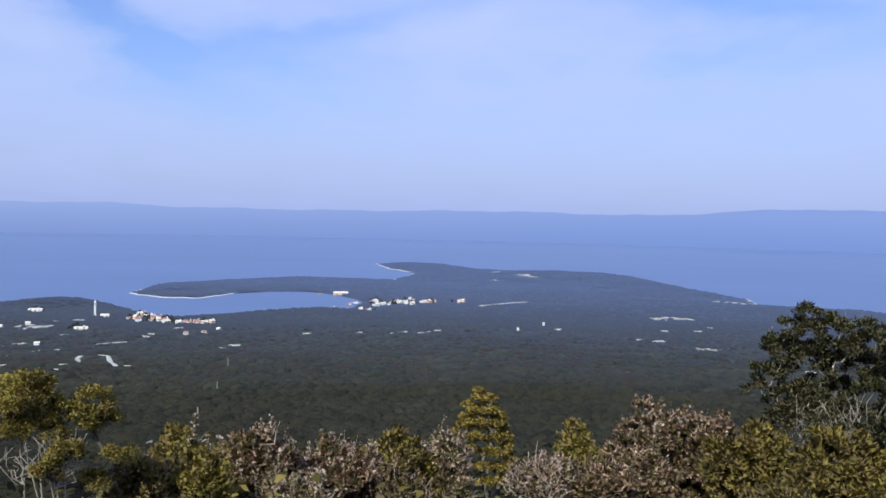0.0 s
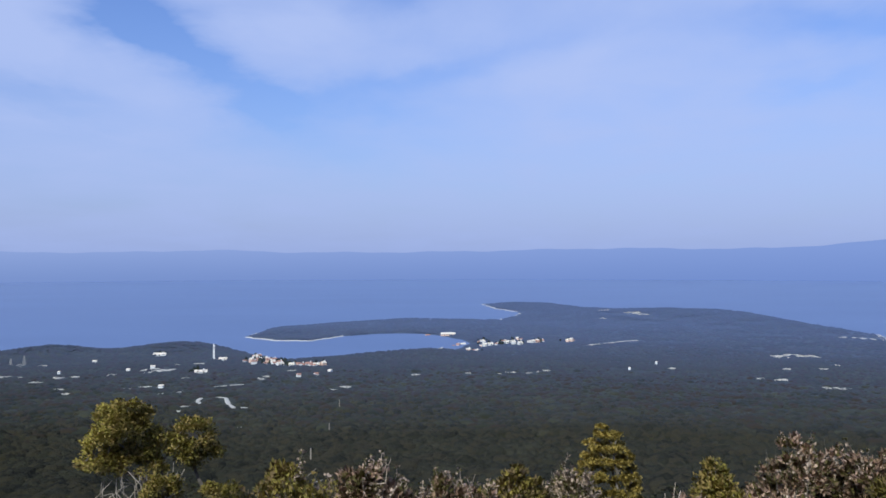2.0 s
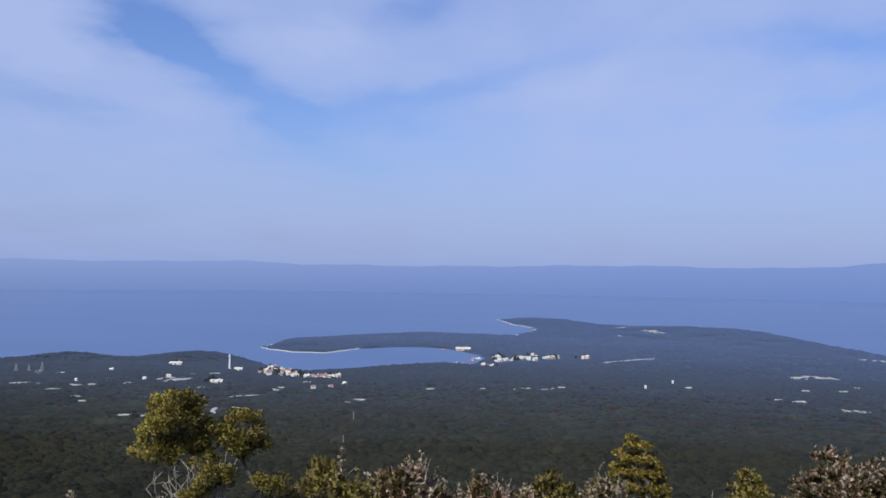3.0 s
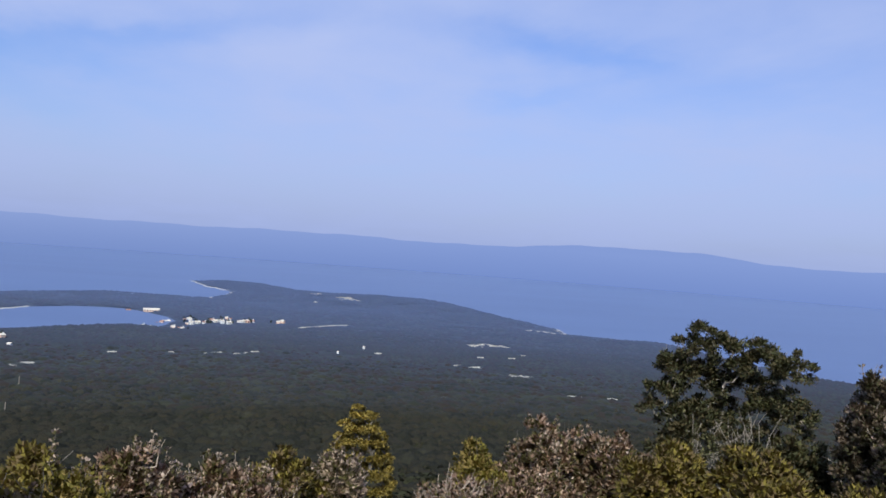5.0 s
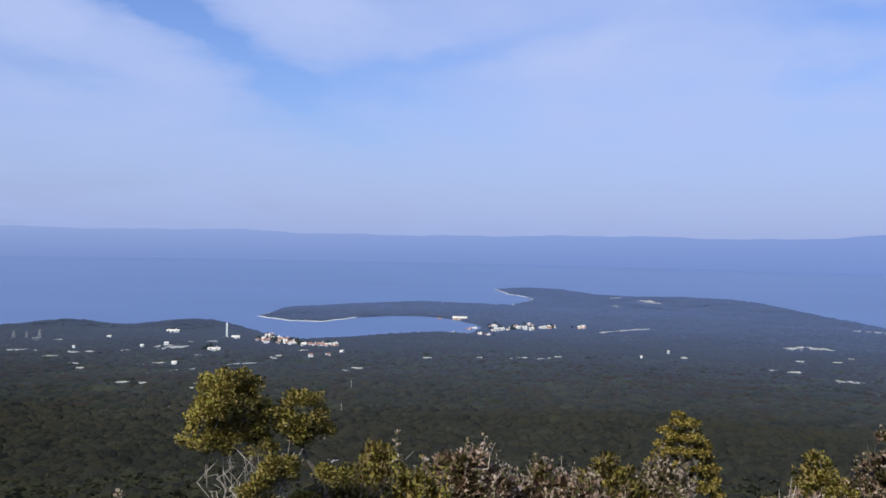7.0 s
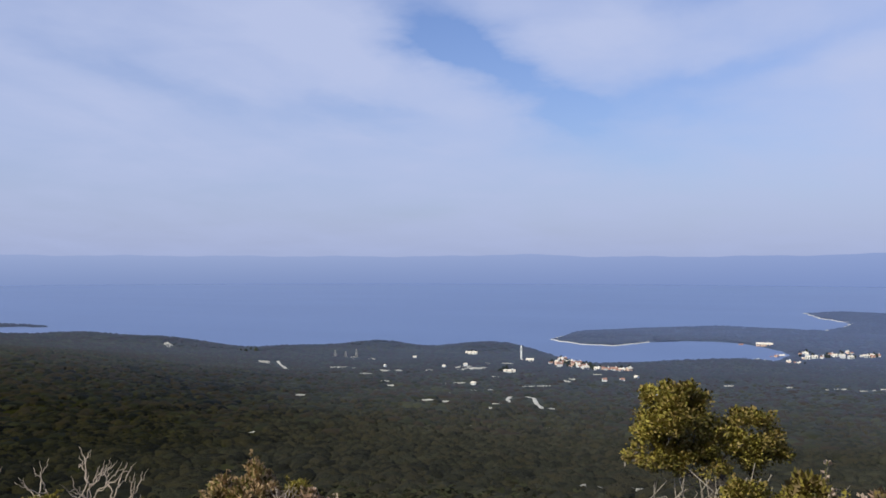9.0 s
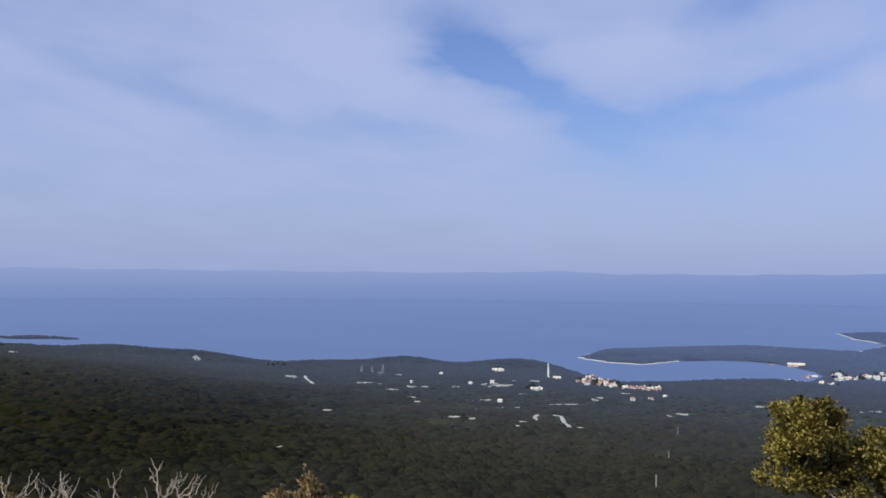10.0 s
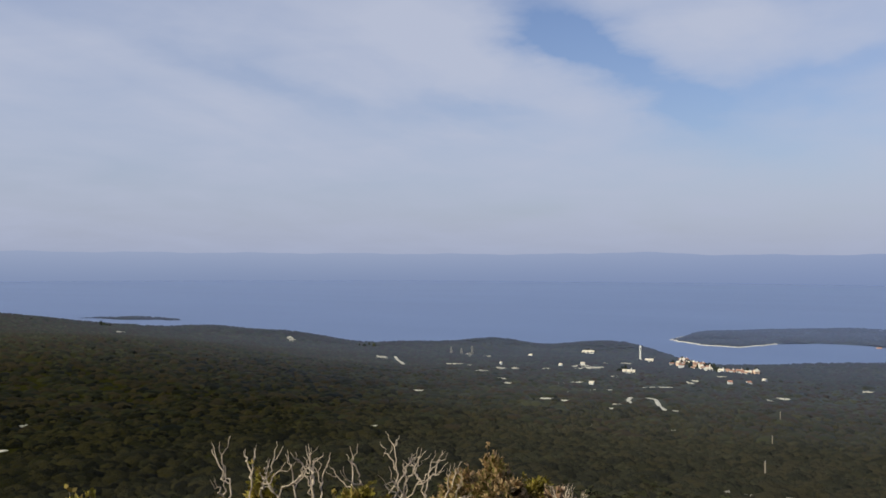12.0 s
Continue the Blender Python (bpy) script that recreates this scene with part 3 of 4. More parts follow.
def tufts(x, y, size, tall, count, leaf, rng, mat, name):
    """Shrubs of loose leaf sprays, all in one mesh: count sprays each on a rough dome."""
    n = len(x)
    z = land(x, y)
    th, ph = rng.uniform(0, 2 * np.pi, (n, count)), np.arccos(rng.uniform(-0.1, 1, (n, count)))
    rad = rng.uniform(0.55, 1.08, (n, count)) * (1 + 0.25 * np.sin(th * 3 + rng.uniform(0, 6, (n, 1))))
    d = np.stack([np.sin(ph) * np.cos(th), np.sin(ph) * np.sin(th), np.cos(ph)], -1)
    c = d * rad[..., None] * np.stack([size, size, tall], -1)[:, None, :]
    c += np.stack([x, y, z + 0.15 * tall], -1)[:, None, :]
    c, d = c.reshape(-1, 3), d.reshape(-1, 3)
    d = d + rng.normal(0, 0.35, d.shape) + np.array([0, 0, 0.5])
    d /= np.linalg.norm(d, axis=1)[:, None]
    s = np.cross(d, rng.normal(0, 1, d.shape))
    s /= np.linalg.norm(s, axis=1)[:, None]
    t = np.cross(d, s)
    k = (np.repeat(leaf, count) * rng.uniform(0.6, 1.4, len(c)))[:, None]
    v = np.stack([c - s * k, c - t * k * 0.8 + d * k * 0.25, c + s * k, c + t * k * 0.8 + d * k * 0.25], 1).reshape(-1, 3)
    f = np.arange(len(v)).reshape(-1, 4)
    ob = piece(name, v, f, mat, smooth=True)
    nv = d * 0.5 + np.array([0, 0, 0.6])
    nv /= np.linalg.norm(nv, axis=1)[:, None]
    ob.data.normals_split_custom_set_from_vertices(np.repeat(nv, 4, 0).tolist())
    return ob


def dome(rings):
    """A low dome: an apex and rings of corners."""
    v, f = [(0, 0, 1.0)], []
    for k, (n, rad, z) in enumerate(rings):
        base = len(v)
        v += [(rad * math.cos(2 * math.pi * (q + 0.5 * k) / n), rad * math.sin(2 * math.pi * (q + 0.5 * k) / n), z) for q in range(n)]
        for q in range(n):
            q2 = (q + 1) % n
            if k == 0:
                f.append((0, base + q, base + q2))
            else:
                up = base - n
                f += [(up + q, base + q, up + q2), (up + q2, base + q, base + q2)]
    return np.array(v, float), np.array(f)


DOME = dome([(5, 0.75, 0.5), (5, 1.0, -0.4)])
LOW_DOME = dome([(6, 1.0, -0.35)])


def crowns(x, y, size, tall, rng, mat, name, shape, soft):
    """Rough many-sided crowns, all in one mesh, for woods seen from afar."""
    n = len(x)
    dv, df = shape
    z = land(x, y)
    th = rng.uniform(0, 2 * np.pi, n)
    v = dv[None] * rng.uniform(0.7, 1.3, (n, len(dv), 1))
    c, s = np.cos(th)[:, None], np.sin(th)[:, None]
    v = np.stack([(v[..., 0] * c - v[..., 1] * s) * size[:, None], (v[..., 0] * s + v[..., 1] * c) * size[:, None], v[..., 2] * tall[:, None]], -1)
    v += np.stack([x, y, z + tall * 0.3], -1)[:, None, :]
    f = (df[None] + (np.arange(n) * len(dv))[:, None, None]).reshape(-1, 3)
    ob = piece(name, v.reshape(-1, 3), f, mat, smooth=True)
    # soft foliage: the shading follows the canopy more than each single dome
    nv = np.broadcast_to(dv[None], (n, len(dv), 3)) * np.array([soft, soft, 0.0]) + np.array([0, 0, 1.0])
    nx, ny = nv[..., 0] * c - nv[..., 1] * s, nv[..., 0] * s + nv[..., 1] * c
    nv = np.stack([nx, ny, nv[..., 2]], -1).reshape(-1, 3)
    nv /= np.linalg.norm(nv, axis=1)[:, None]
    ob.data.normals_split_custom_set_from_vertices(nv.tolist())
    return ob


def thin(x, y, r, lo, hi, rng, rising):
    """Lets a stand of scrub fade in or out between two distances."""
    s = np.clip((r - lo) / (hi - lo), 0, 1)
    keep = rng.uniform(0, 1, len(x)) < (s if rising else 1 - s)
    return x[keep], y[keep], r[keep]


x, y, r = thin(*scatter(5000, 26, 110, 1.4, rng), 45, 110, rng, False)
tagged(tufts(x, y, rng.uniform(0.9, 1.9, len(x)), rng.uniform(0.7, 1.4, len(x)), 30, 0.24 + r * 0.0016, rng, MAQUIS, "scrub"),
       "dense green-brown scrub covering the hillside", "scrub", kind="stuff")
x, y, r = thin(*scatter(50000, 34, 460, 1.55, rng), 34, 100, rng, True)
x, y, r = thin(x, y, r, 300, 460, rng, False)
grow = rng.uniform(0.42, 1.4, len(x)) * (1 + 0.45 * wavy(x, y, 8, 4) + 0.25 * wavy(x, y, 21, 6))
tagged(crowns(x, y, grow * (1.05 + r * 0.0022), grow * (0.74 + r * 0.0012), rng, HILL_CANOPY, "scrub", DOME, 0.9),
       "green-brown woodland of low trees below the hill", "scrub", kind="stuff")
x, y, r = thin(*scatter(26000, 270, 700, 1.6, rng), 280, 460, rng, True)
x, y, r = thin(x, y, r, 500, 700, rng, False)
grow = rng.uniform(0.6, 1.4, len(x)) * (1 + 0.4 * wavy(x, y, 12, 5))
tagged(crowns(x, y, grow * 2.75, grow * 1.15, rng, CANOPY, "scrub", DOME, 0.4),
       "grey-green woodland on the foot of the hill", "scrub", kind="stuff")
x, y, r = thin(*scatter(54000, 400, 1000, 1.7, rng), 500, 700, rng, True)
x, y, r = thin(x, y, r, 760, 1000, rng, False)
size, tall = rng.uniform(2.2, 3.8, len(x)), rng.uniform(0.8, 1.6, len(x))
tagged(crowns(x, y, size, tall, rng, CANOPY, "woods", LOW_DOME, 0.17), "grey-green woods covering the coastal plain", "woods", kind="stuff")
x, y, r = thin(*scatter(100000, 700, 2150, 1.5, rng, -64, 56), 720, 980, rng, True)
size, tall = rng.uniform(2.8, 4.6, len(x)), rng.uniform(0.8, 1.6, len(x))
tagged(crowns(x, y, size, tall, rng, CANOPY, "woods", LOW_DOME, 0.12), "woods covering the coastal hills and headland, blued by painted haze", "woods", kind="stuff")
# taller dark trees between the village houses, and on the ridge
garden = []
for hx0, hy0 in HOUSES_EAST + HOUSES_WEST + HOUSES_LARGE:
    for q in range(3):
        garden.append((hx0 + rng.uniform(-9, 9), hy0 + rng.uniform(-4, 16)))
garden += [(-498 + 5 * q, 769 + 2 * q) for q in range(4)] + [(-771 + 5 * q, 655) for q in range(4)]
garden = np.array(garden)
garden = garden[shore(garden[:, 0], garden[:, 1]) > 4]
gap = np.min(np.hypot(garden[:, None, 0] - np.array(HOUSES)[None, :, 0], garden[:, None, 1] - np.array(HOUSES)[None, :, 1]), 1)
garden = garden[gap > 4.5]
tagged(crowns(garden[:, 0], garden[:, 1], rng.uniform(1.4, 2.6, len(garden)), rng.uniform(2.2, 4.2, len(garden)), rng, GARDEN_TREE, "garden_trees", DOME, 0.9),
       "dark round trees between pale village houses", "trees", kind="stuff")

# ---------------------------------------------------------------- houses and towers


def house(x, y, long, deep, eaves, turn, wall_mat, label, group, shed=False, roof_mat=None):
    """A house: plastered walls, a gabled clay roof with eaves, a chimney, windows and a door."""
    top = new("house")
    top.matrix_world = pose(x, y, height(x, y) - 0.5, 0, 0, turn)
    tagged(top, label, "house", group)
    hx, hy, rise = long / 2, deep / 2, deep * 0.26
    bm = bmesh.new()
    vs = [bm.verts.new(v) for v in ((-hx, -hy, 0), (hx, -hy, 0), (hx, hy, 0), (-hx, hy, 0), (-hx, -hy, eaves), (hx, -hy, eaves),
                                    (hx, hy, eaves), (-hx, hy, eaves), (-hx, 0, eaves + rise), (hx, 0, eaves + rise))]
    for f in ((0, 1, 5, 4), (2, 3, 7, 6), (1, 2, 6, 9, 5), (3, 0, 4, 8, 7), (3, 2, 1, 0), (4, 5, 9, 8), (6, 7, 8, 9)):
        bm.faces.new([vs[k] for k in f])
    part("wall", bm, wall_mat, top)
    bm = bmesh.new()
    o, th = min(0.45, long * 0.07), min(0.22, long * 0.05)
    for sgn in (-1, 1):
        e, k = hy + o, eaves - o * rise / hy
        q = [(-hx - o, sgn * e, k + 0.03), (hx + o, sgn * e, k + 0.03), (hx + o, 0, eaves + rise + 0.03), (-hx - o, 0, eaves + rise + 0.03)]
        lo = [bm.verts.new(v) for v in q]
        hi = [bm.verts.new((v[0], v[1], v[2] + th)) for v in q]
        for f in ((0, 1, 2, 3), (7, 6, 5, 4), (0, 4, 5, 1), (1, 5, 6, 2), (2, 6, 7, 3), (3, 7, 4, 0)):
            bm.faces.new([(lo + hi)[k2] for k2 in f])
    bmesh.ops.recalc_face_normals(bm, faces=bm.faces)
    roof = part("roof", bm, roof_mat or ROOF_TILE, top, "bleached tile roof" if roof_mat else "clay tile roof")
    if not shed:
        bm = bmesh.new()
        box(bm, hx * 0.4, hx * 0.4 + 0.8, -0.4, 0.4, eaves + rise * 0.5, eaves + rise + 1.1)
        part("chimney", bm, PLASTER, roof)
    for storey in range(0 if long < 5 else 2 if eaves > 4.5 else 1):
        for k in range(max(2, int(long / 3.2))):
            wx = -hx + long * (k + 0.5) / max(2, int(long / 3.2))
            bm = bmesh.new()
            if storey == 0 and k == 1:
                box(bm, wx - 0.55, wx + 0.55, -hy - 0.06, -hy + 0.1, 0.5, 2.7)
                part("door", bm, WINDOW_DARK, top, "dark door")
            else:
                z = 1.5 + storey * 2.8
                box(bm, wx - 0.5, wx + 0.5, -hy - 0.06, -hy + 0.1, z, z + 1.3)
                part("window", bm, WINDOW_DARK, top, "dark window")
    return top


rng = np.random.default_rng(21)
for spots, group, tones in ((HOUSES_EAST, "houses of the harbour village", (PLASTER, PLASTER, PLASTER, PLASTER_WARM)),
                            (HOUSES_WEST, "houses of the terraced village", (PLASTER, PLASTER, PLASTER, PLASTER_WARM)),
                            (HOUSES_LOW, "houses below the terraced village", (PLASTER, PLASTER_WARM)),
                            (HOUSES_INLAND, "houses scattered in the scrub", (PLASTER, PLASTER))):
    for hx0, hy0 in spots:
        wall = tones[rng.integers(len(tones))]
        low = spots is HOUSES_INLAND or spots is HOUSES_LOW
        pale = rng.random() < (0.85 if spots is HOUSES_EAST else 1.0 if spots is HOUSES_INLAND else 0.35)
        house(hx0, hy0, rng.uniform(2.6, 3.6) if low else rng.uniform(3.2, 6.0), rng.uniform(2.6, 3.4) if low else rng.uniform(3.6, 5.2), rng.uniform(1.6, 2.1) if low else rng.uniform(2.0, 3.6),
              rng.uniform(-35, 35) - math.degrees(math.atan2(hx0, hy0)), wall,
              "%s house with a %s roof %s" % ("whitewashed" if wall is PLASTER else "rose plastered", "bleached" if pale else "red tile", "among scrub" if low else "near water"),
              group, low, ROOF_PALE if pale else None)
for hx0, hy0 in HOUSES_EAST[2::2] + HOUSES_WEST[2:]:
    # lower outbuildings and annexes between the houses
    east = hx0 > 0
    house(hx0 + rng.uniform(4, 7) * rng.choice((-1, 1)), hy0 + rng.uniform(-9, 9), rng.uniform(2.4, 4), rng.uniform(2.4, 3.6), rng.uniform(1.6, 2.6), rng.uniform(-40, 40),
          PLASTER if rng.random() < 0.6 else PLASTER_WARM, "small plastered outbuilding among village houses", "houses of the harbour village" if east else "houses of the terraced village", True, ROOF_PALE if east and rng.random() < 0.6 else None)
house(*HOUSES_LARGE[0], 12, 5, 2.2, 4, PLASTER, "long white house with a bleached roof on a wooded hill", "large houses inland", False, ROOF_PALE)
house(*HOUSES_LARGE[1], 9, 4.5, 1.8, 12, PLASTER, "long white farmhouse with a bleached roof in scrub", "large houses inland", False, ROOF_PALE)
for hx0, hy0 in RUINS:
    house(hx0, hy0, rng.uniform(1.6, 2.2), rng.uniform(1.6, 2.2), rng.uniform(2.0, 2.8), rng.uniform(-40, 40), PLASTER, "small white stone hut among dark scrub", "huts in the scrub", True, ROOF_PALE)
house(45, 1164, 20, 7, 2.8, 0, PLASTER_WARM, "long rose waterside building with a bleached roof", "harbour buildings", False, ROOF_PALE)
house(16, 1180, 6, 5, 2.6, 20, PLASTER, "small white boathouse on the shore", "harbour buildings", True)


def bell_tower(x, y, tall):
    top = new("bell_tower")
    top.matrix_world = pose(x, y, height(x, y) - 0.5, 0, 0, 12)
    tagged(top, "slender white bell tower standing among dark scrub", "tower")
    bm = bmesh.new()
    box(bm, -2.0, 2.0, -2.0, 2.0, 0, 1.6)
    part("base", bm, LIMESTONE, top)
    bm = bmesh.new()
    box(bm, -0.85, 0.85, -0.85, 0.85, 1.6, tall - 4)
    part("shaft", bm, PLASTER, top)
    for sx in (-0.6, 0.6):
        for sy in (-0.6, 0.6):
            bm = bmesh.new()
            box(bm, sx - 0.25, sx + 0.25, sy - 0.25, sy + 0.25, tall - 4, tall - 1.6)
            part("pillar", bm, PLASTER, top)
    bm = bmesh.new()
    box(bm, -1.0, 1.0, -1.0, 1.0, tall - 1.6, tall - 1.2)
    part("cornice", bm, PLASTER, top)
    bm = bmesh.new()
    bmesh.ops.create_cone(bm, cap_ends=True, segments=4, radius1=1.25, radius2=0.05, depth=2.4, matrix=Matrix.Translation((0, 0, tall)) @ pose(0, 0, 0, 0, 0, 45))
    part("spire", bm, PLASTER, top)


bell_tower(-199, 815, 15)
house(-188, 806, 7, 5, 2.6, 10, PLASTER, "white chapel beside the bell tower", "chapel", True, ROOF_PALE)


def lattice_mast(x, y, tall):
    top = new("lattice_mast")
    top.matrix_world = pose(x, y, height(x, y) - 0.3)
    tagged(top, "grey steel lattice mast above the scrub", "mast", "lattice masts")
    for sx in (-1, 1):
        for sy in (-1, 1):
            bm = bmesh.new()
            rod(bm, (sx * 1.3, sy * 1.3, 0), (sx * 0.3, sy * 0.3, tall), 0.2, 0.12)
            part("leg", bm, METAL, top)
    for k in range(5):
        z0, z1 = tall * k / 5, tall * (k + 1) / 5
        w0, w1 = 1.3 - 1.0 * k / 5, 1.3 - 1.0 * (k + 1) / 5
        for s in (-1, 1):
            bm = bmesh.new()
            rod(bm, (-w0, s * w0, z0), (w1, s * w1, z1), 0.09, 0.09)
            rod(bm, (w0, s * w0, z0), (-w1, s * w1, z1), 0.09, 0.09)
            part("brace", bm, METAL, top)


for mx, my, mt in ((-387, 773, 8), (-377, 777, 7), (-368, 784, 9)):
    lattice_mast(mx, my, mt)


# ---------------------------------------------------------------- shrubs and small trees on the brow of the hill


def tubes(paths, sides=5):
    """Tapering tubes along paths of (points, radii), as points and faces."""
    vs, fs, base = [], [], 0
    for pts, rad in paths:
        pts = np.asarray(pts, float)
        d = np.gradient(pts, axis=0)
        d /= np.linalg.norm(d, axis=1)[:, None] + 1e-9
        ref = np.array([0.31, 0.83, 0.46])
        s = np.cross(d, ref)
        s /= np.linalg.norm(s, axis=1)[:, None] + 1e-9
        t = np.cross(d, s)
        for k in range(sides):
            a = 2 * math.pi * k / sides
            vs.append(pts + (s * math.cos(a) + t * math.sin(a)) * np.asarray(rad)[:, None])
        n = len(pts)
        for k in range(sides):
            k2 = (k + 1) % sides
            i = np.arange(n - 1)
            fs.append(np.stack([base + k * n + i, base + k * n + i + 1, base + k2 * n + i + 1, base + k2 * n + i], -1))
        base += n * sides
    return np.concatenate(vs), np.concatenate(fs)


def bent(a, b, rng, sag=0.12, n=5):
    """A crooked path from a to b."""
    a, b = np.asarray(a, float), np.asarray(b, float)
    t = np.linspace(0, 1, n)[:, None]
    L = np.linalg.norm(b - a)
    off = rng.normal(0, sag * L, (n, 3)) * np.sin(np.pi * t) * 0.5
    rise = np.array([0, 0, 1.0]) * (-0.12 * L) * np.sin(np.pi * t)
    return a + (b - a) * t + off + rise


def skeleton_of(tips, base, rng, thick, slim=0.09):
    """Branches that join each tip to the nearest branch nearer to the root. Returns (points, radii) paths, thickest first."""
    nodes, load, up = [np.array(base, float)], [0], [-1]
    order = np.argsort(np.linalg.norm(tips - base, axis=1))
    links = []
    for k in order:
        tip = tips[k]
        N = np.array(nodes)
        root = np.linalg.norm(tip - np.array(base))
        cost = np.linalg.norm(N - tip, axis=1) + 0.35 * np.linalg.norm(N - np.array(base), axis=1)
        cost[N[:, 2] > tip[2] + 0.1 * root] += 1.0
        i = int(cost.argmin())
        path = bent(nodes[i], tip, rng)
        prev, ids = i, [i]
        for q in path[1:]:
            nodes.append(q), load.append(0), up.append(prev)
            prev = len(nodes) - 1
            ids.append(prev)
        links.append(ids)
        while prev >= 0:
            load[prev] += 1
            prev = up[prev]
    most = load[0]
    out = []
    for ids in links:
        rad = [thick * max((load[q] / most) ** 0.45, slim) for q in ids]
        rad[0] = min(rad[0], rad[1] * 1.2)
        out.append((np.array([nodes[q] for q in ids]), np.array(rad)))
    return sorted(out, key=lambda pr: -pr[1][0])


def leaves(tips, spread, count, size, rng, outward, aspect=0.42, droop=0.0, simple=False):
    """Folded leaves in sprays round the tips."""
    n = len(tips)
    c = np.repeat(tips, count, 0)
    off = rng.normal(0, 1, (len(c), 3))
    off *= (rng.uniform(0.25, 1.0, len(c)) / np.linalg.norm(off, axis=1))[:, None]
    c = c + off * np.repeat(np.broadcast_to(spread, (n,)), count)[:, None] * np.array([1, 1, 0.72])
    d = off * 0.9 + np.repeat(outward, count, 0) * 0.6 + rng.normal(0, 0.5, c.shape) + np.array([0, 0, 0.25 - droop])
    d /= np.linalg.norm(d, axis=1)[:, None]
    s = np.cross(d, rng.normal(0, 1, d.shape) + np.array([0, 0, 1.5]))
    s /= np.linalg.norm(s, axis=1)[:, None]
    nrm = np.cross(s, d)
    k = (size * rng.uniform(0.6, 1.35, len(c)))[:, None]
    bulge = off * 0.9 + np.repeat(outward, count, 0) * 0.5 + nrm * 0.55 + np.array([0, 0, 0.45])
    bulge /= np.linalg.norm(bulge, axis=1)[:, None]
    if simple:
        v = np.stack([c - s * k * aspect, c + s * k * aspect, c + d * k * 1.15], 1)
        return v.reshape(-1, 3), np.arange(len(c) * 3).reshape(-1, 3), np.repeat(bulge, 3, 0)
    v = np.stack([c, c + d * k * 0.5 + s * k * aspect + nrm * k * 0.12, c + d * k, c + d * k * 0.5 - s * k * aspect + nrm * k * 0.12], 1)
    return v.reshape(-1, 3), np.arange(len(c) * 4).reshape(-1, 4), np.repeat(bulge, 4, 0)


def foliage(name, sprays, mat, top, label=""):
    """Leaves whose shading follows the rounded clumps that they sit in."""
    v, f, bulge = sprays
    ob = piece(name, v, f, mat, top, label, smooth=True)
    ob.data.normals_split_custom_set_from_vertices(bulge.tolist())
    return ob


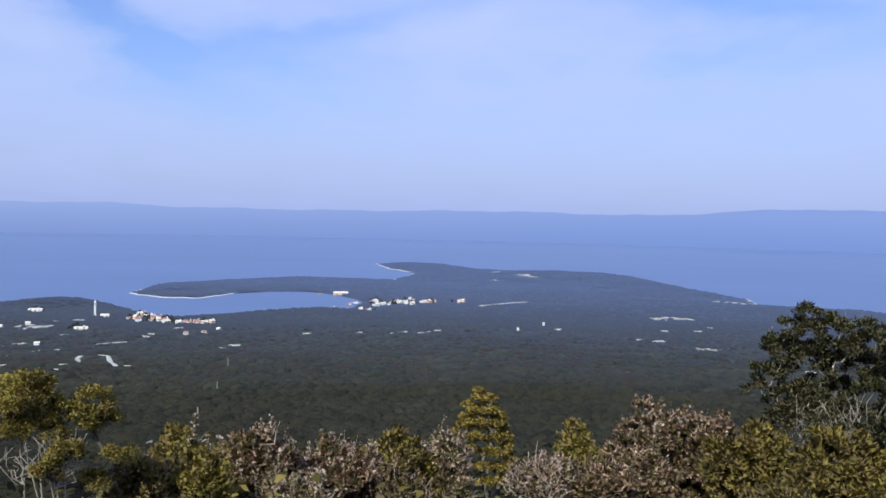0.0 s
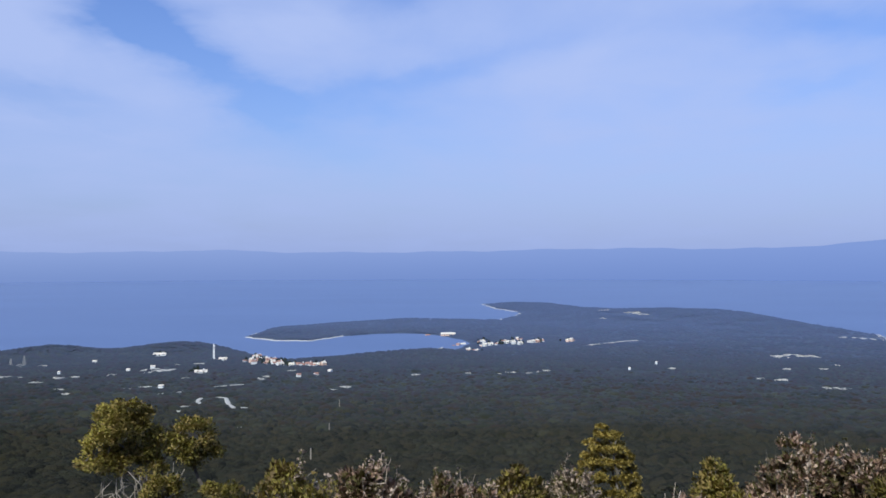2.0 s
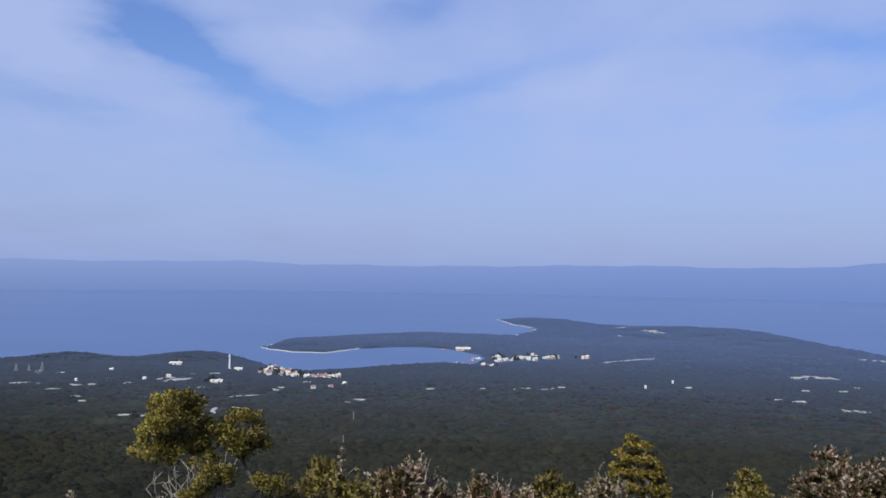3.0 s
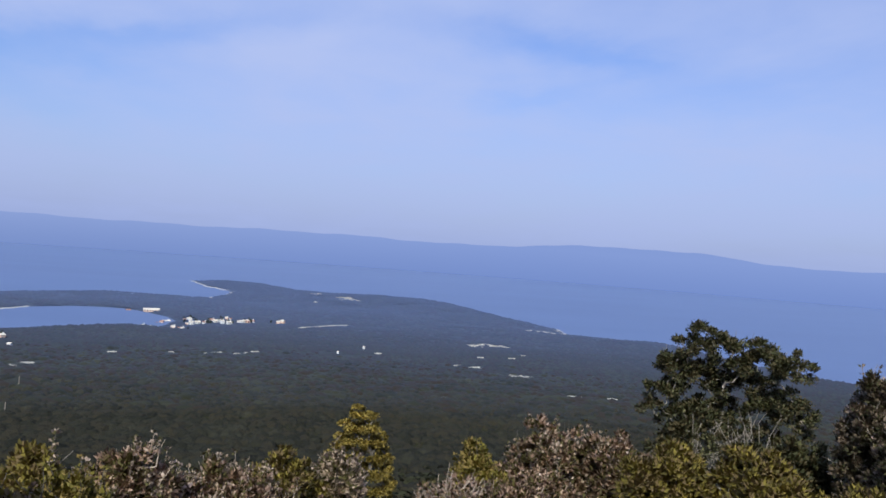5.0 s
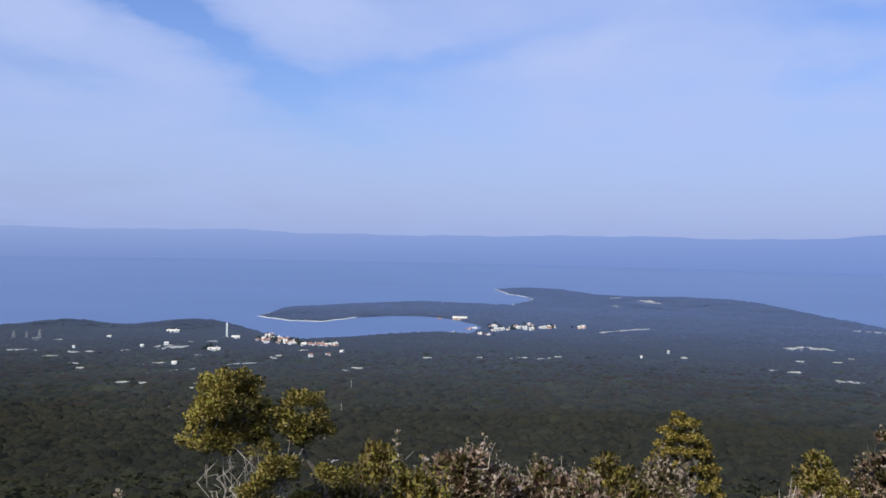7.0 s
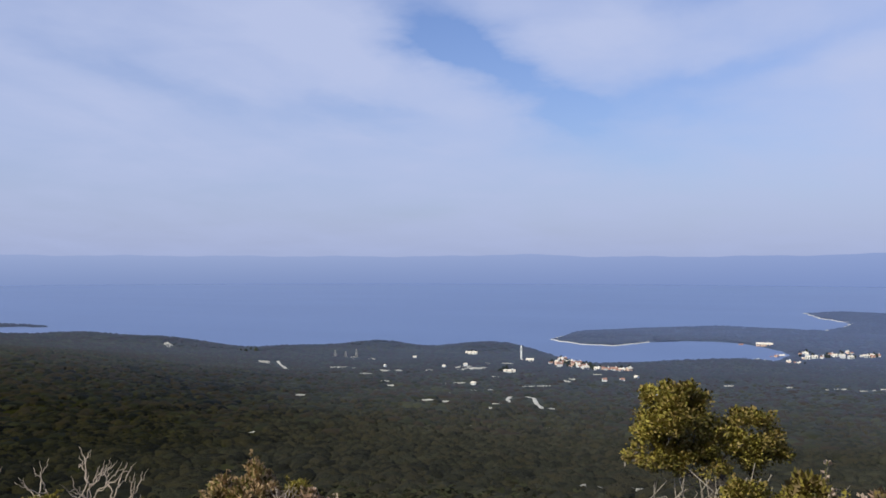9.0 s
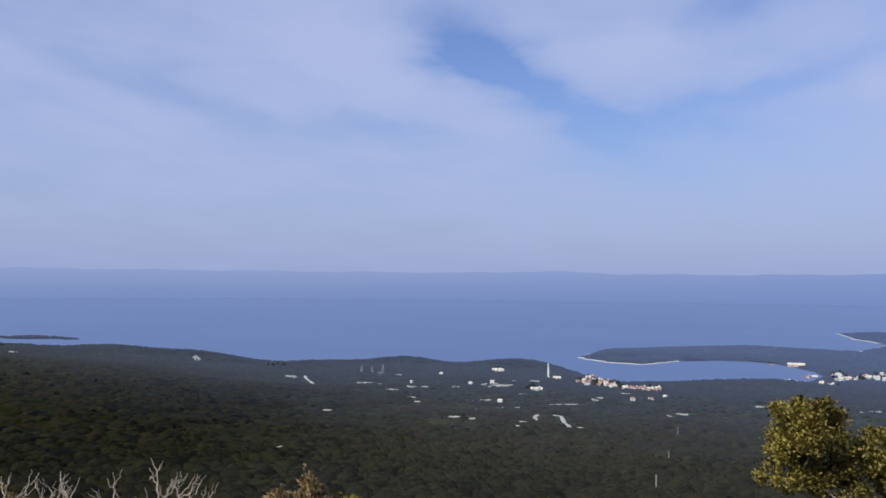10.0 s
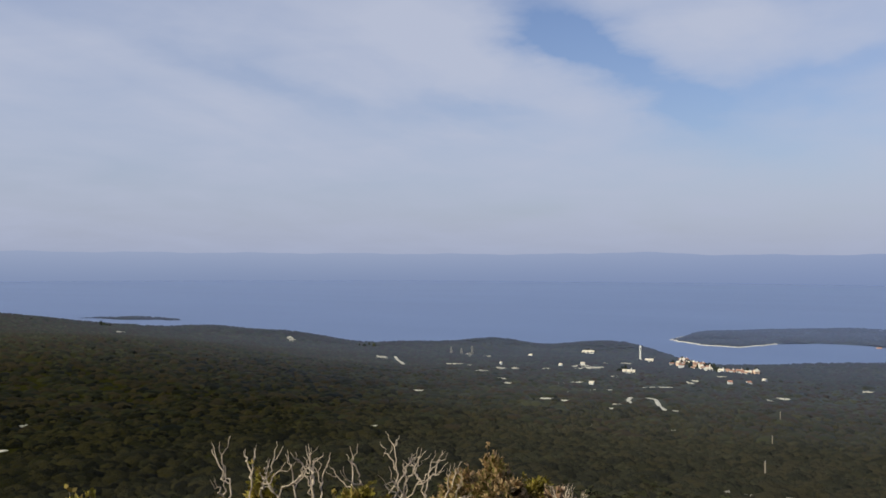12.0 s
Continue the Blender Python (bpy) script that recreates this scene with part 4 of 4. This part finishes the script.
def shrub(name, label, category, lobes, root, leaf, wood, rng, tips=90, count=60, size=0.055, spread=0.16, thick=0.05, twigs=0, aspect=0.42, sprigs=0, sprig_leaf=None, simple=False, fan=None, wands=0, group="shrubs on the brow"):
    """lobes: crown ellipsoids (x, y, z, rx, ry, rz). The sprays sit in their outer shells."""
    top = new(name)
    bz = height(root[0], root[1]) - 0.08
    top.matrix_world = pose(root[0], root[1], bz)
    tagged(top, label, category, group)
    base = np.array([0.0, 0.0, 0.0])
    vol = np.array([l[3] * l[4] * l[5] for l in lobes]) ** 0.67
    pts, outs, tone = [], [], []
    for l, v in zip(lobes, vol / vol.sum()):
        n = max(4, int(tips * v))
        d = rng.normal(0, 1, (n, 3))
        d /= np.linalg.norm(d, axis=1)[:, None]
        d[:, 2] = np.where(d[:, 2] < -0.45, -d[:, 2], d[:, 2])
        lump = 1 + 0.22 * np.sin(d[:, 0] * 5 + l[0] * 7) * np.sin(d[:, 1] * 5 + d[:, 2] * 4 + l[1] * 5)
        rr = rng.uniform(0.45, 1.0, n) ** 0.5 * lump
        pts.append(np.array([l[0] - root[0], l[1] - root[1], l[2] - bz]) + d * rr[:, None] * np.array(l[3:6]))
        outs.append(d)
    pts, outs = np.concatenate(pts), np.concatenate(outs)
    ok = pts[:, 2] > 0.12
    pts, outs = pts[ok], outs[ok]
    paths = skeleton_of(pts, base, rng, thick, 0.24 if count == 0 else 0.09)
    main = paths[:5]
    for k, pr in enumerate(main):
        piece("trunk" if k == 0 else "limb", *tubes([pr], 7), wood, top, smooth=True)
    if len(paths) > 5:
        tagged(piece("branchwork", *tubes(paths[5:], 3), wood, top), kind="stuff")
    if twigs:
        fine = []
        for k in rng.integers(0, len(pts), twigs):
            e = pts[k] + outs[k] * rng.uniform(0.02, 0.09) + rng.normal(0, 0.07, 3) + np.array([0, 0, rng.uniform(0.0, 0.07)])
            fine.append((bent(pts[k] - outs[k] * 0.15, e, rng, 0.22, 4), np.array([0.008, 0.007, 0.005, 0.003])))
        tagged(piece("brushwood", *tubes(fine, 3), wood, top, "bare twigs"), kind="stuff")
    if fan:
        # bare forked stems set towards the camera to show: number, half spread, heights of the forks, length beyond,
        # lean forward, girth
        stems, wide, low, high, beyond, lean, girth = fan
        ahead = np.array([*lean, 0.0])
        side = np.array([-lean[1], lean[0], 0.0]) / math.hypot(*lean)
        for k in range(stems):
            s = (k + 0.5) / stems * 2 - 1
            fork = ahead + side * s * wide * 0.65 + np.array([0, 0, rng.uniform(low, high)])
            forks = [(bent(ahead * 0.5 + side * s * 0.1, fork, rng, 0.12, 8), np.linspace(1.3, 0.9, 8) * girth)]
            for q in range(6):
                e = fork + side * (s * wide * 0.35 + rng.normal(0, 0.2) * beyond) + np.array([0, 0, rng.uniform(0.4, 1.1) * beyond])
                forks.append((bent(fork, e, rng, 0.32, 6), np.linspace(0.85, 0.4, 6) * girth))
            piece("limb", *tubes(forks, 5), STEM_BARK, top, "bare grey forked stem", smooth=True)
    if count:
        foliage("crown", leaves(pts, spread * rng.uniform(0.7, 1.3, len(pts)), count, size, rng, outs, aspect, simple=simple), leaf, top)
    if wands:
        high = np.argsort(-pts[:, 2])[:max(8, len(pts) // 3)]
        shoots = []
        for k in rng.choice(high, wands):
            e = pts[k] + np.array([rng.normal(0, 0.07), rng.normal(0, 0.07), rng.uniform(0.16, 0.42)])
            shoots.append((bent(pts[k], e, rng, 0.07, 5), np.array([0.0032, 0.003, 0.0026, 0.002, 0.0015])))
        tagged(piece("wand", *tubes(shoots, 3), wood, top, "thin bare dry shoots"), kind="stuff")
    if sprigs:
        high = np.argsort(-(pts[:, 2] + rng.uniform(0, 0.25, len(pts))))[:max(8, len(pts) // 2)]
        shoots, ends = [], []
        for k in rng.choice(high, sprigs):
            e = pts[k] + outs[k] * np.array([0.12, 0.12, 0.0]) + rng.normal(0, 0.06, 3) + np.array([0, 0, rng.uniform(0.06, 0.24)])
            path = bent(pts[k], e, rng, 0.08, 5)
            shoots.append((path, np.array([0.007, 0.006, 0.005, 0.004, 0.003])))
            ends += [path[2], path[3], path[4]]
        tagged(piece("sprig_stem", *tubes(shoots, 3), wood, top), kind="stuff")
        ends = np.array(ends)
        tagged(foliage("seed_head", leaves(ends, 0.03, 9, size * 0.75, rng, np.tile([0, 0, 1.0], (len(ends), 1)), 0.4), sprig_leaf or PALE_LEAF, top, "pale dry seed heads"), kind="stuff")
    return top


def bush(label, x, y, top, half, leaf, rng, wood=BARK, name="bush", tips=None, count=98, size=None, **kw):
    """An uneven bush of many lobes, from its top height and half width."""
    g = height(x, y)
    h = top - g
    lobes = [(x, y, top - h * 0.40, half * 0.70, half * 0.70, h * 0.36)]
    for k in range(11):
        a = 2.4 * k + rng.uniform(-0.5, 0.5)
        q, far = rng.uniform(0.24, 0.40), rng.uniform(0.40, 0.80)
        lobes.append((x + math.cos(a) * half * far, y + math.sin(a) * half * far, g + h * rng.uniform(0.30, 0.92 - 0.22 * far), half * q, half * q, h * rng.uniform(0.12, 0.18)))
    if count > 20 and "sprigs" not in kw:
        kw.update(sprigs=int(40 + 50 * half), sprig_leaf=leaf)
    return shrub(name, label, "shrub", lobes, (x, y), leaf, wood, rng, tips=tips or int(140 + 270 * half), count=count, size=size or 0.020 + 0.0028 * math.hypot(x, y), spread=0.10, simple=True, **kw)


rng = np.random.default_rng(33)
# small tree with two yellow-green heads on grey stems
shrub("small_tree", "small tree with yellow-green leaves and bare grey stems", "tree",
      [(-2.52, 7.72, 108.36, 0.21, 0.21, 0.19), (-2.44, 7.86, 108.22, 0.20, 0.20, 0.20), (-2.32, 7.84, 108.32, 0.14, 0.14, 0.16),
       (-2.62, 7.58, 108.10, 0.13, 0.13, 0.10), (-2.52, 7.56, 108.22, 0.17, 0.17, 0.17), (-1.99, 8.10, 108.17, 0.18, 0.18, 0.19),
       (-1.89, 8.10, 108.02, 0.12, 0.12, 0.11), (-2.03, 7.93, 108.08, 0.11, 0.11, 0.12), (-2.06, 7.45, 107.88, 0.15, 0.15, 0.14),
       (-2.20, 7.42, 107.74, 0.15, 0.15, 0.11), (-2.20, 7.95, 108.16, 0.14, 0.14, 0.13),
       (-1.90, 7.75, 107.55, 0.18, 0.18, 0.09), (-2.44, 7.74, 108.06, 0.17, 0.17, 0.13), (-2.26, 7.80, 108.00, 0.13, 0.13, 0.11),
       (-2.00, 8.05, 107.98, 0.14, 0.14, 0.11), (-1.72, 7.85, 107.72, 0.15, 0.15, 0.11)],
      (-2.22, 7.7), OLIVE_LEAF, DARK_BARK, rng, tips=225, count=190, size=0.021, spread=0.075, thick=0.036, fan=(6, 0.34, 1.08, 1.30, 0.36, (-0.03, -0.14), 0.0075))
bush("dead bush of bleached forked twigs", -1.75, 7.75, 107.42, 0.28, BROWN_LEAF, rng, wood=DEAD_WOOD, twigs=30, count=0, tips=26, thick=0.03, name="dead_bush")
bush("dark olive-green bush beside a small tree", -1.46, 9.8, 107.62, 0.30, MIXED_LEAF, rng, twigs=40, sprigs=10)
bush("olive-brown bush below a small tree", -1.75, 8.9, 107.45, 0.42, MIXED_LEAF, rng, twigs=60, sprigs=24, sprig_leaf=BROWN_LEAF)
bush("bright yellow-green bush on the hill brow", -1.08, 9.0, 107.47, 0.28, OLIVE_LEAF, rng)
bush("silvery bush with dry seed heads on the brow", -0.60, 10.2, 107.42, 0.55, BROWN_LEAF, rng, wood=DEAD_WOOD, twigs=110, sprigs=70)
bush("half-bare bush of pale twigs and brown leaves", 0.30, 10.9, 107.05, 0.62, BROWN_LEAF, rng, wood=DEAD_WOOD, twigs=130, count=75, sprigs=60)
bush("pale bush of dry leaves on grey stems", -0.2, 9.6, 106.95, 0.5, PALE_LEAF, rng, wood=DEAD_WOOD, twigs=120, count=60)
bush("low olive-green bush on the hill brow", 1.40, 12.5, 106.78, 0.68, MIXED_LEAF, rng, twigs=80, sprigs=16)
bush("half-bare bush of bleached grey twigs", 1.2, 10.9, 106.60, 0.6, BROWN_LEAF, rng, wood=DEAD_WOOD, twigs=200, count=45)
bush("low bush of pale dry leaves before a conifer", 2.2, 12.6, 106.62, 0.42, PALE_LEAF, rng, wood=DEAD_WOOD, twigs=80, count=60)
# young conifer of stacked golden-green tiers
shrub("young_conifer", "young golden-green conifer of stacked foliage tiers", "tree",
      [(3.42, 16.0, 106.58, 0.10, 0.10, 0.08)] + [(3.48 + 1.05 * r * math.cos(a), 15.95 + r * math.sin(a), 106.52 - d + 0.03 * math.sin(3 * a + d), 0.16, 0.16, 0.06)
       for d, r, n in ((0.09, 0.09, 3), (0.29, 0.27, 6), (0.52, 0.36, 8), (0.77, 0.46, 9), (1.03, 0.50, 10), (1.31, 0.54, 10), (1.60, 0.54, 10))
       for a in [2 * math.pi * m / n + 2.1 * d for m in range(n)]],
      (3.48, 15.95), PINE_LEAF, BARK, rng, tips=420, count=85, size=0.045, spread=0.065, thick=0.07, aspect=0.30, sprigs=0)
bush("dead bush of bleached grey twigs", 3.32, 11.2, 106.82, 0.55, BROWN_LEAF, rng, wood=DEAD_WOOD, twigs=260, count=8, name="dead_bush")
bush("small yellow-green bush on the hill brow", 4.41, 12.9, 106.66, 0.45, OLIVE_LEAF, rng)
bush("half-bare bush of pale twigs and brown leaves", 4.3, 11.3, 106.5, 0.6, BROWN_LEAF, rng, wood=DEAD_WOOD, twigs=160, count=70)
bush("wide brown bush with dry pinkish leaves", 6.05, 13.7, 106.88, 1.1, BROWN_LEAF, rng, twigs=220, wands=40, sprigs=130, sprig_leaf=PALE_LEAF)
bush("wide brown bush with dry pinkish leaves", 6.9, 12.9, 106.92, 0.8, BROWN_LEAF, rng, twigs=120, wands=26, sprigs=80, sprig_leaf=PALE_LEAF)
bush("brown dry bush beside yellow-green foliage", 5.2, 12.4, 106.5, 0.8, BROWN_LEAF, rng, twigs=160, sprigs=40)
bush("broad yellow-green bush in full leaf", 6.35, 10.7, 107.22, 0.85, MIXED_LEAF, rng, count=132, sprigs=0)
bush("broad yellow-green bush in full leaf", 7.35, 10.3, 107.30, 0.80, MIXED_LEAF, rng, count=132, sprigs=0)
bush("broad olive-green bush in full leaf", 6.2, 8.7, 107.30, 0.8, MIXED_LEAF, rng, count=132, sprigs=0)
# dark evergreen tree with bare stems in its middle
shrub("evergreen_tree", "dark evergreen tree with grey forked stems", "tree",
      [(8.70, 13.08, 108.49, 0.21, 0.17, 0.19), (8.43, 13.28, 108.26, 0.31, 0.25, 0.21), (9.06, 13.00, 108.13, 0.52, 0.42, 0.34),
       (8.26, 13.36, 107.83, 0.40, 0.32, 0.31), (8.02, 13.32, 107.25, 0.38, 0.30, 0.42), (9.44, 12.55, 108.33, 0.19, 0.15, 0.13),
       (9.68, 12.56, 108.00, 0.58, 0.46, 0.34), (9.70, 12.0, 108.00, 0.32, 0.26, 0.33), (9.75, 12.1, 107.48, 0.32, 0.26, 0.28),
       (9.75, 13.2, 107.50, 0.70, 0.50, 0.34), (8.57, 13.21, 106.95, 0.63, 0.50, 0.31), (9.76, 12.46, 107.09, 0.73, 0.59, 0.38), (8.95, 12.53, 106.59, 1.47, 1.17, 0.42),
       (8.9, 13.5, 107.6, 0.5, 0.3, 0.4), (8.55, 13.5, 107.7, 0.45, 0.25, 0.4), (9.4, 13.2, 107.8, 0.5, 0.3, 0.3), (9.8, 12.0, 107.2, 0.32, 0.28, 0.32), (9.2, 13.4, 107.1, 0.6, 0.3, 0.3)],
      (9.0, 12.7), DARK_LEAF, STEM_BARK, rng, tips=450, count=140, size=0.044, spread=0.12, thick=0.055, simple=True, twigs=120,
      fan=(11, 0.66, 2.2, 2.75, 1.0, (-0.30, -0.52), 0.0095))
bush("mid-green bush below a dark evergreen tree", 8.24, 10.4, 107.45, 0.72, DARK_LEAF, rng, count=132, sprigs=0)
bush("tall bush of brown and grey-green leaves", 8.22, 9.10, 108.62, 0.52, DUSKY_LEAF, rng, wood=STEM_BARK, size=0.044, count=118, twigs=200, sprigs=40)
bush("tall tangled bush of dull brown leaves", 8.45, 8.85, 108.66, 0.66, DUSKY_LEAF, rng, wood=STEM_BARK, size=0.044, count=118, twigs=300, sprigs=40)
bush("tall tangled bush of dull brown leaves", 8.75, 8.45, 108.76, 0.66, DUSKY_LEAF, rng, wood=STEM_BARK, size=0.044, count=118, twigs=300, sprigs=40)
bush("tall tangled bush of dull brown leaves", 9.0, 8.0, 108.86, 0.70, DUSKY_LEAF, rng, wood=STEM_BARK, size=0.044, count=118, twigs=300, sprigs=40)
bush("tall tangled bush of dull brown leaves", 9.3, 7.3, 108.90, 0.80, DUSKY_LEAF, rng, twigs=200)
bush("broad dusky bush at the foot of taller ones", 8.2, 8.3, 107.9, 0.8, DUSKY_LEAF, rng, twigs=120)
bush("spreading yellow-green bush at the hill edge", 6.36, 7.2, 107.66, 0.85, MIXED_LEAF, rng, count=132, sprigs=0)
bush("spreading olive bush at the hill edge", 7.4, 6.6, 107.55, 0.8, MIXED_LEAF, rng)
bush("spreading olive bush at the hill edge", 5.3, 8.4, 107.0, 0.7, MIXED_LEAF, rng)
# dead twigs and small bushes farther along the brow
def dead_twigs(x, y, top_z, half):
    """A dead bush: crooked bleached stems that fork again and again, like coral."""
    top = new("dead_bush")
    g = height(x, y) - 0.1
    top.matrix_world = pose(x, y, g)
    tagged(top, "dead bush of bleached crooked forked twigs", "shrub", "shrubs on the brow")
    reach = top_z - g
    for stem in range(3):
        a = 2 * math.pi * stem / 3 + rng.uniform(-0.4, 0.4)
        out = np.array([math.cos(a), math.sin(a), 0.0])
        paths = []

        def grow(start, way, length, girth, level):
            end = start + way * length
            end[2] = min(end[2], reach + rng.uniform(-0.03, 0.02))
            tip = girth * (0.78 if level else 0.4)
            paths.append((bent(start, end, rng, 0.15, 6), np.linspace(girth, tip, 6)))
            for q in range(2 if level else 0):
                turn = rng.normal(0, 0.34, 3) + out * 0.12
                w2 = way * 0.8 + turn
                w2[2] = abs(w2[2]) * 0.7 + 0.30
                w2 /= np.linalg.norm(w2)
                grow(end, w2, length * rng.uniform(0.62, 1.0), girth * 0.74, level - 1)

        low = reach - half * rng.uniform(2.5, 2.9)
        way = np.array([0, 0, 1.0]) + out * 0.05
        grow(out * 0.03, way / np.linalg.norm(way), low, 0.011, 0)
        first = paths[0][0][-1]
        for q in range(2):
            w2 = np.array([0, 0, 0.85]) + out * rng.uniform(0.15, 0.75) + rng.normal(0, 0.25, 3) * np.array([1, 1, 0.2])
            grow(first, w2 / np.linalg.norm(w2), half * rng.uniform(0.85, 1.2), 0.0095, 2)
        piece("stem", *tubes(paths, 5), DEAD_WOOD, top, smooth=True)
    return top


for tx, ty, tz, th in ((-9.56, 7.97, 107.50, 0.22), (-9.30, 8.36, 107.36, 0.20), (-9.25, 9.57, 107.20, 0.24), (-8.99, 9.91, 107.02, 0.20), (-8.67, 13.15, 106.04, 0.18)):
    dead_twigs(tx, ty, tz - 0.05, th)
bush("small yellow-green bush under dead twigs", -9.4, 9.3, 106.88, 0.32, OLIVE_LEAF, rng)
bush("small yellow-green bush under dead twigs", -9.64, 8.2, 107.0, 0.26, OLIVE_LEAF, rng)
bush("rusty brown bush with some green leaves", -10.9, 16.0, 105.42, 1.1, RUST_LEAF, rng, sprigs=60, sprig_leaf=RUST_LEAF)
bush("small yellow-green bush beside a rusty one", -10.45, 16.9, 105.02, 0.5, OLIVE_LEAF, rng)
bush("small half-bare bush of pale twigs", -9.8, 16.35, 105.05, 0.42, BROWN_LEAF, rng, wood=DEAD_WOOD, twigs=90, count=30, sprigs=20)
bush("small yellow-green bush on the hill brow", -10.76, 7.2, 107.02, 0.26, OLIVE_LEAF, rng)
bush("thin sapling with a bare pale top", -2.95, 6.5, 107.9, 0.10, PALE_LEAF, rng, wood=DEAD_WOOD, tips=10, count=10, thick=0.015, sprigs=8, name="sapling")


def stone_heap(x, y, wide, tall):
    """A tumbled heap of pale field stones, the rest of a wall."""
    top = new("stone_heap")
    top.matrix_world = pose(x, y, height(x, y), 0, 0, 6)
    tagged(top, "tumbled heap of pale field stones among scrub", "stones")
    shapes = []
    for k in range(5):
        bm = bmesh.new()
        bmesh.ops.create_icosphere(bm, subdivisions=1, radius=0.5)
        for v in bm.verts:
            v.co *= rng.uniform(0.7, 1.2)
            v.co.z *= 0.7
        me = bpy.data.meshes.new("stone")
        bm.to_mesh(me)
        bm.free()
        me.materials.append(FIELD_STONE)
        shapes.append(me)
    for k in range(90):
        u = rng.uniform(-1, 1)
        pile = tall * (0.8 + 0.2 * math.sin(u * 5 + 1)) * rng.uniform(0.3, 1) ** 0.5
        ob = new("stone", shapes[k % 5])
        ob.parent = top
        s = rng.uniform(0.5, 1.0)
        ob.matrix_local = pose(u * wide, rng.uniform(-0.6, 0.6), pile, rng.uniform(-20, 20), 0, rng.uniform(0, 360)) @ Matrix.Diagonal((s, s, s, 1))


stone_heap(-15.6, 108.5, 4.4, 0.6)


def wooden_pole(x, y, tall):
    top = new("utility_pole")
    top.matrix_world = pose(x, y, height(x, y) - 0.3, 0, 0, 20)
    tagged(top, "weathered wooden utility pole standing in scrub", "pole", "utility poles")
    bm = bmesh.new()
    rod(bm, (0, 0, 0), (0, 0, tall), 0.15, 0.11, 8)
    part("pole", bm, STEM_BARK, top)
    bm = bmesh.new()
    rod(bm, (0, 0, tall), (0, 0, tall + 0.12), 0.14, 0.03, 8)
    part("cap", bm, METAL, top)


for px, py, tall in ((-20, 157, 3.4), (-31, 294, 4.0), (-36, 386, 5.6)):
    wooden_pole(px, py, tall)

# low growth between the shrubs
x, y, r = scatter(1300, 6.5, 30, 1.2, rng)
tagged(tufts(x, y, rng.uniform(0.3, 0.6, len(x)), rng.uniform(0.3, 0.75, len(x)), 48, 0.038 + r * 0.0020, rng, MIXED_LEAF, "undergrowth"),
       "low olive and brown undergrowth between the shrubs", "undergrowth", kind="stuff")
